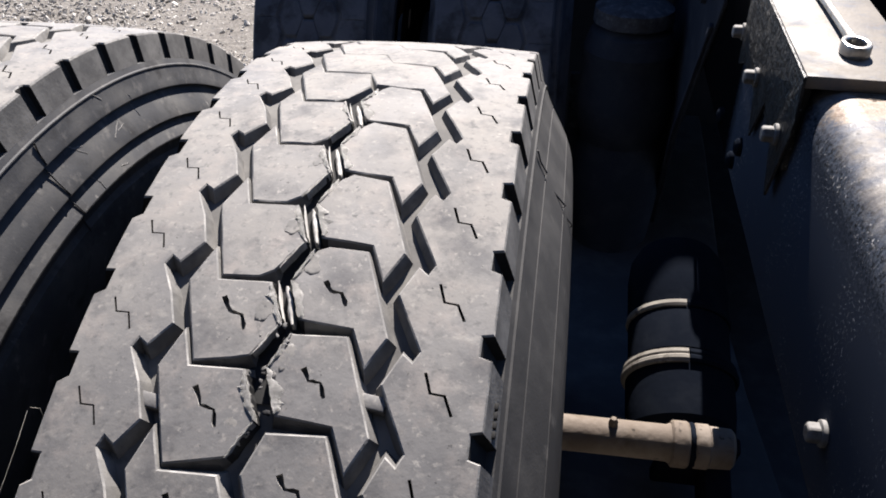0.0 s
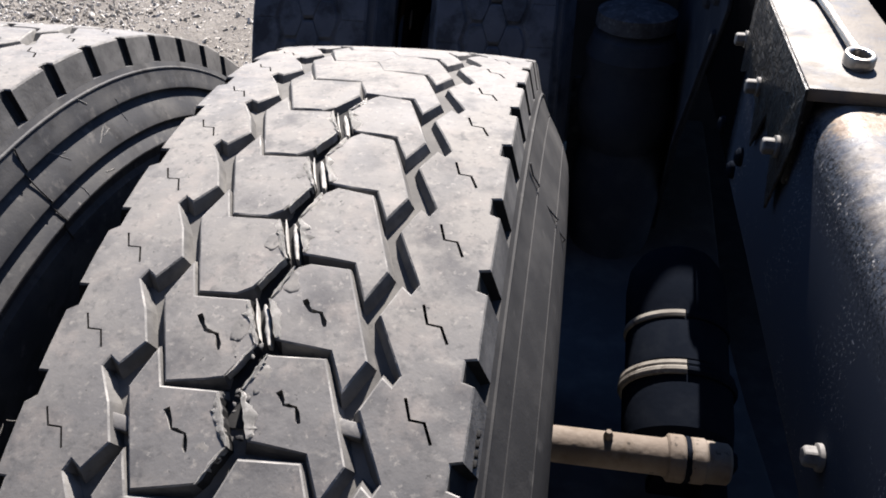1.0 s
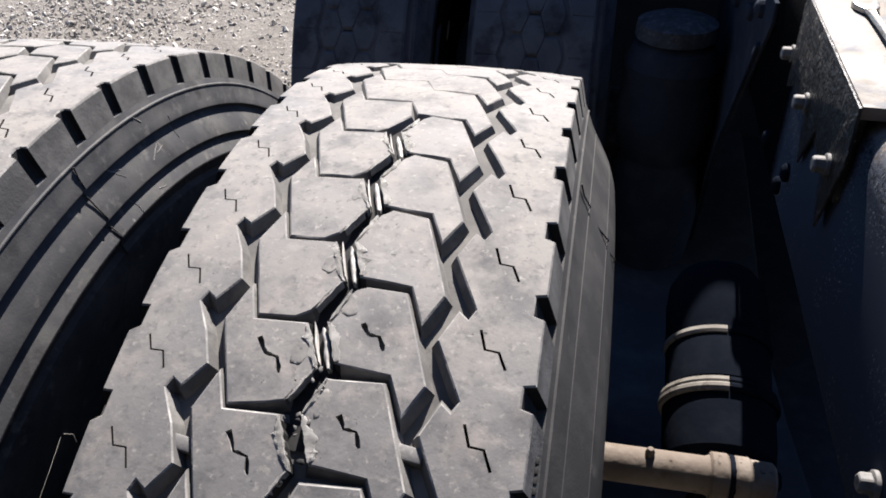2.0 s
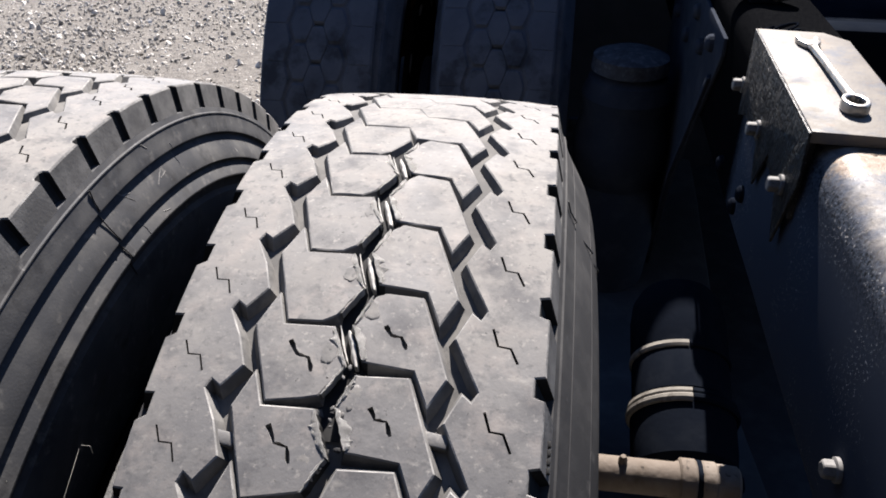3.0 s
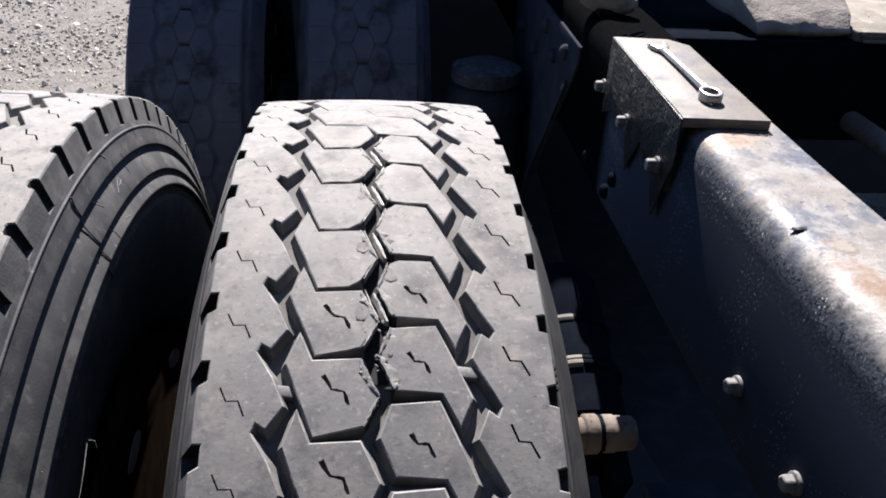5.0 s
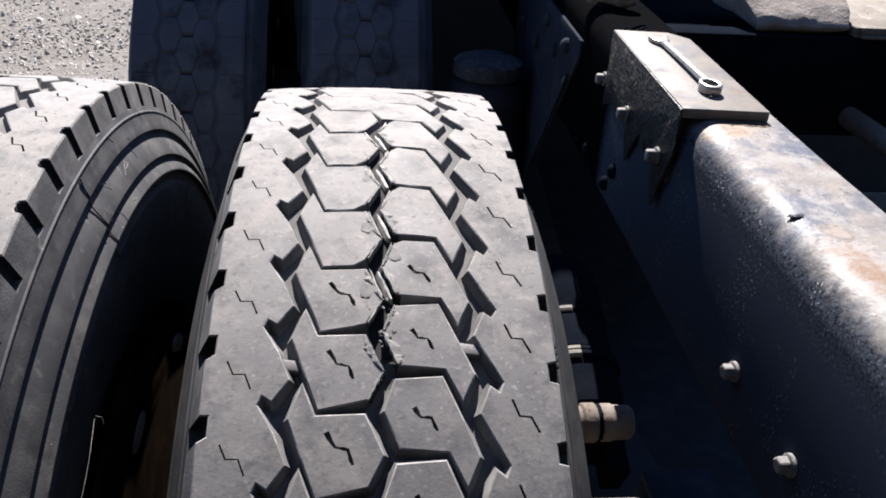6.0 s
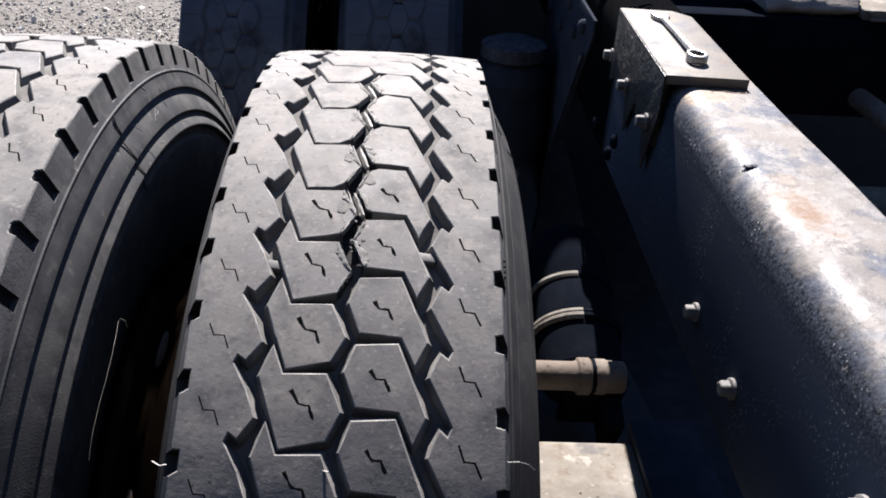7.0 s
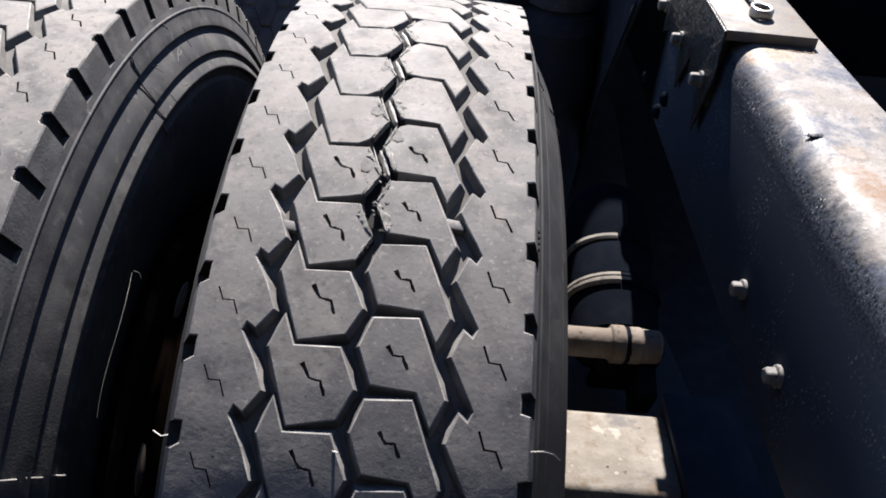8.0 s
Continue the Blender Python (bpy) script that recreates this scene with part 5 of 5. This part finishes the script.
def build_suspension():
    """A guessed walking beam between the two axles, widened to cover lit ground, and its hanger on the rail."""
    beam = thing("guessed_beam", pose(0.215, 0, AXLE), "dark guessed suspension beam between the two axles, covering the ground", "suspension beam")
    outline = [(-0.10, -0.14), (0.0, -0.085), (0.14, -0.10), (0.5, -0.17), (0.665, -0.19), (0.83, -0.17), (1.2, -0.10), (1.33, -0.085), (1.43, -0.14), (1.40, -0.21), (1.2, -0.24), (0.665, -0.34), (0.14, -0.24), (-0.06, -0.21)]
    m = Matrix(((0, 0, -1, 0), (1, 0, 0, 0), (0, 1, 0, 0), (0, 0, 0, 1)))
    part("beam", prism_bm(outline, 0.30, Matrix.Translation((0.23, 0, 0)) @ m, 0.006), PITCH, beam)
    part("axle_seat", box_bm(-0.02, 0.05, -0.06, 0.05, -0.1, -0.081, 0.004), PITCH, beam)
    hanger = thing("spring_hanger", RAIL_M, "black steel suspension hanger riveted on the frame rail", "hanger")
    web = [(0.585, 0.43), (0.585, 0.405), (0.60, 0.385), (0.83, 0.11), (0.96, -0.17), (1.12, -0.17), (1.15, 0.05), (1.15, 0.43)]
    part("plate", prism_bm(web, 0.006, Matrix.Translation((0.0, 0, 0)) @ m, 0.002), NAVY, hanger)
    lip = [(0.622, 0.362), (0.63, 0.366), (0.838, 0.114), (0.967, -0.165), (0.96, -0.169), (0.83, 0.111)]
    part("folded_edge", prism_bm(lip, 0.005, Matrix.Translation((-0.0065, 0, 0)) @ m, 0.001), NAVY, hanger)
    for y, z in ((0.66, 0.40), (0.74, 0.37), (0.82, 0.40), (0.9, 0.34), (1.05, 0.42), (1.05, 0.34)):
        hub_m = Matrix.Translation((-0.0062, y, z)) @ Matrix.Rotation(radians(-90), 4, "Y")
        part("rivet", revolve_bm([(0.013, 0), (0.012, 0.006), (0.008, 0.010), (0.002, 0.0115)], hub_m, 14), NAVY, hanger)
    spring = thing("air_bellows", pose(0.235, 0.93, AXLE), "dusty dark rubber bellows under the frame rail", "air spring")
    part("bellows", revolve_bm([(0.05, -0.19), (0.075, -0.18), (0.085, -0.05), (0.08, 0.02), (0.07, 0.05), (0.085, 0.09), (0.088, 0.14), (0.075, 0.19), (0.08, 0.22), (0.07, 0.25), (0.05, 0.265)], None, 32), NAVY, spring)
    part("cap", revolve_bm([(0.06, 0.262), (0.068, 0.266), (0.066, 0.29), (0.04, 0.30)], None, 32), GREY, spring, "dusty grey cap")
    angle = thing("suspension_bracket", pose(0, 1.0, AXLE), "dusty speckled steel bracket standing on the suspension beam", "bracket")
    part("upright", box_bm(0.138, 0.176, -0.006, 0.006, -0.16, 0.139, 0.002), GREY, angle)
    part("foot", box_bm(0.1765, 0.22, -0.006, 0.006, -0.16, 0.035, 0.002), GREY, angle)
    # dark sheet added low down where the ground should be black with shade
    saddle = thing("underside_shade_sheet", pose(0, 0, AXLE), "dark sheet added over the ground between the axles as shade", "crossmember")
    part("box", box_bm(0.15, 1.15, -0.75, 1.86, -0.36, -0.345, 0.004), PITCH, saddle)
    for y in (0.14, 1.80):
        part("foot", box_bm(0.5, 0.56, y, y + 0.04, -0.4985, -0.3605, 0.003), PITCH, saddle)
    # dark block added over the axle where the rail's shadow should fall
    seat = thing("axle_shade_block", pose(0, 0, AXLE), "dark block added over the shaded part of the axle", "axle clamp")
    part("block", box_bm(0.318, 0.402, -0.085, 0.075, -0.095, 0.058, 0.004), NAVY, seat)
    part("top_plate", box_bm(0.318, 0.402, -0.085, 0.075, 0.0582, 0.072, 0.003), NAVY, seat)


build_suspension()


def build_strut():
    root = thing("cross_tube", pose(0.752, 0, AXLE + 0.333), "dusty steel tube running along inside the frame", "tube")
    part("tube", tube_bm([(0, -0.7 + 0.1 * i, 0) for i in range(26)], 0.0165, 20), CAM, root)


build_strut()

# ---- bracket and hose at the foot of the rail ----
def build_hose_bracket():
    root = thing("hose_bracket", RAIL_M, "pale dusty steel bracket with a slotted hole, fixed to the rail", "bracket")
    outline = [(-0.002, -0.222), (-0.02, -0.226), (-0.036, -0.234), (-0.052, -0.249), (-0.064, -0.268), (-0.074, -0.290), (-0.078, -0.315), (-0.05, -0.325), (-0.028, -0.285), (-0.0015, -0.240)]
    slot = [(-0.028 + 0.008 * math.cos(a), -0.249 + 0.0045 * math.sin(a) + 0.003 * math.cos(a)) for a in [2 * math.pi * i / 14 for i in range(14)]]
    part("plate", prism_bm(outline, 0.005, Matrix.Translation((0, 0, 0.241)), 0.001, [slot]), DUSTY, root)
    part("flange", box_bm(-0.006, -0.0005, -0.30, -0.225, 0.20, 0.2405, 0.001), PITCH, root)
    arch = thing("arched_bracket", pose(0.297, 0, AXLE), "black steel bracket plate with a pale round edge", "bracket")
    bend = [(-0.222, 0.173), (-0.238, 0.216), (-0.253, 0.258), (-0.259, 0.283), (-0.273, 0.306), (-0.292, 0.320), (-0.311, 0.323), (-0.328, 0.323), (-0.343, 0.323)]
    fine = []
    for i in range(len(bend) - 1):
        p = [Vector(bend[max(0, min(len(bend) - 1, i + j))]) for j in (-1, 0, 1, 2)]
        for q in range(5):
            t = q / 5
            fine.append(0.5 * (2 * p[1] + (p[2] - p[0]) * t + (2 * p[0] - 5 * p[1] + 4 * p[2] - p[3]) * t * t + (3 * p[1] - p[0] - 3 * p[2] + p[3]) * t ** 3))
    face = Matrix(((0, 0, -1, 0), (1, 0, 0, 0), (0, 1, 0, 0), (0, 0, 0, 1)))
    part("plate", prism_bm([tuple(v) for v in fine] + [(-0.40, 0.323), (-0.40, 0.16), (-0.222, 0.14)], 0.003, Matrix.Translation((0.0015, 0, -0.0012)) @ face, 0.0006), CAN, arch)
    # the pale rim draws the light along the plate's round edge
    part("rim", tube_bm([(0.0004 * noise.noise((i * 0.7, 0, 0)), v.x, v.y + 0.0006 * noise.noise((i * 0.5, 3, 0))) for i, v in enumerate(fine)], 0.0019, 10), ZINC, arch, "pale rim coloured as if lit")
    part("foot", box_bm(0.0018, 0.0145, -0.40, -0.24, 0.20, 0.225, 0.001), CAN, arch)
    hex_bolt(-0.298, 0.292, -0.0018, arch, 0.0062, 0.0115, 27)


build_hose_bracket()

# ---- deck between the rails, ahead ----
def build_deck():
    root = thing("frame_deck", pose(0, 0, AXLE), "dark steel deck plate across the truck frame, dusty on top", "deck plate")
    part("plate", box_bm(0.72, 1.12, 0.555, 0.78, 0.456, 0.472, 0.003), DUSTY, root, "sunlit pale dusty steel plate")
    # beam and sheet are black so that they look shaded
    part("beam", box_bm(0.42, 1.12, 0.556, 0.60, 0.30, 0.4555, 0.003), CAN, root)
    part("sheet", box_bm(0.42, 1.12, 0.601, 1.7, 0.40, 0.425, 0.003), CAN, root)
    part("edge_strip", box_bm(0.73, 1.12, 0.548, 0.5545, 0.4565, 0.4605, 0.001), DUSTY, root, "thin dusty strip")
    part("rivet", revolve_bm([(0.007, 0.472), (0.006, 0.476), (0.002, 0.478)], Matrix.Translation((0.86, 0.62, 0)), 12), PITCH, root)
    lump = thing("caked_casting", pose(0.645, 0.585, AXLE + 0.456), "dirt-caked grey casting on the deck beam", "casting")
    section = [(-0.012, 0.0), (-0.02, 0.010), (-0.01, 0.022), (0.09, 0.075), (0.15, 0.095), (0.2, 0.10), (0.2, 0.0)]
    m = Matrix(((0, 0, 1, 0), (1, 0, 0, 0), (0, 1, 0, 0), (0, 0, 0, 1)))
    bm = prism_bm(section, 0.20, Matrix.Translation((-0.10, 0, 0)) @ m, 0.004)
    bmesh.ops.triangulate(bm, faces=bm.faces[:])
    bmesh.ops.subdivide_edges(bm, edges=[e for e in bm.edges if e.calc_length() > 0.02], cuts=5, use_grid_fill=True)
    for v in bm.verts:
        v.co.x *= 0.66 + 4.0 * max(0, v.co.z)
        v.co += Vector((noise.noise(v.co * 40), noise.noise(v.co * 40 + Vector((9, 0, 0))), noise.noise(v.co * 40 + Vector((0, 9, 0))))) * 0.0055
        v.co.z = max(0, v.co.z)
    part("block", bm, CAST, lump, smooth_angle=60)
    knob = thing("rail_clamp", pose(0.355, 0.60, AXLE + 0.4752), "pale dusty rounded clamp on the frame rail", "clamp")
    part("body", tube_bm([(-0.035 + 0.007 * i, 0.03 - 0.0045 * i, 0.0175) for i in range(11)], [0.009, 0.0135, 0.016, 0.0172, 0.0175, 0.0175, 0.0175, 0.0172, 0.0155, 0.0125, 0.008], 20), DUSTY, knob)
    part("saddle", box_bm(-0.018, 0.022, -0.012, 0.03, 0.0, 0.008, 0.002), CAN, knob)


build_deck()

# ---- opposite rail, unseen slab and screen added to shade the axle ahead ----
far_rail = thing("frame_rail", pose(1.16, 0, AXLE), "black steel frame rail on the other side of the truck", "frame rail")
bm = extrude_section(channel_loop(0.096, 0.258, 0.475, 0.03, 0.009), -1.5, 2.3, 12)
bm.transform(Matrix.Scale(-1, 4, (1, 0, 0)))
bmesh.ops.recalc_face_normals(bm, faces=bm.faces[:])
part("channel", bm, BLACK, far_rail)
bed = thing("overhead_shade", pose(0, 0, AXLE), "unseen dark slab and screen added to shade the axle ahead", "truck body")
part("floor", box_bm(-0.62, 3.4, 1.245, 4.2, 0.9, 0.94, 0.01), SHADE_BLACK, bed)
part("ground_screen", box_bm(-0.22, 3.4, 1.92, 1.98, -0.46, 0.899, 0.01), SHADE_BLACK, bed)

# ---- unseen dark wall added behind the camera, to close the yard and block sky light ----
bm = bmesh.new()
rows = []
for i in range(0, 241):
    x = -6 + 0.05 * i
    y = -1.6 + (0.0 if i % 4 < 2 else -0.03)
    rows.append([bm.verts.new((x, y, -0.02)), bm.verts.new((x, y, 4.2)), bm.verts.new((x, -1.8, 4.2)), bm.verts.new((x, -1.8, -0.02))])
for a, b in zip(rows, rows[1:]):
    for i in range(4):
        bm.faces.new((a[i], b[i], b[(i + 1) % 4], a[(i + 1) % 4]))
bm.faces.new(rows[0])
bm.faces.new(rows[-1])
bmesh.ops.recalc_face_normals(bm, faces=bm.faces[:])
tagged(link_mesh("sky_block_wall", bm, CLADDING, 20), "charcoal corrugated metal wall added unseen to block sky light", "wall", kind="structure")
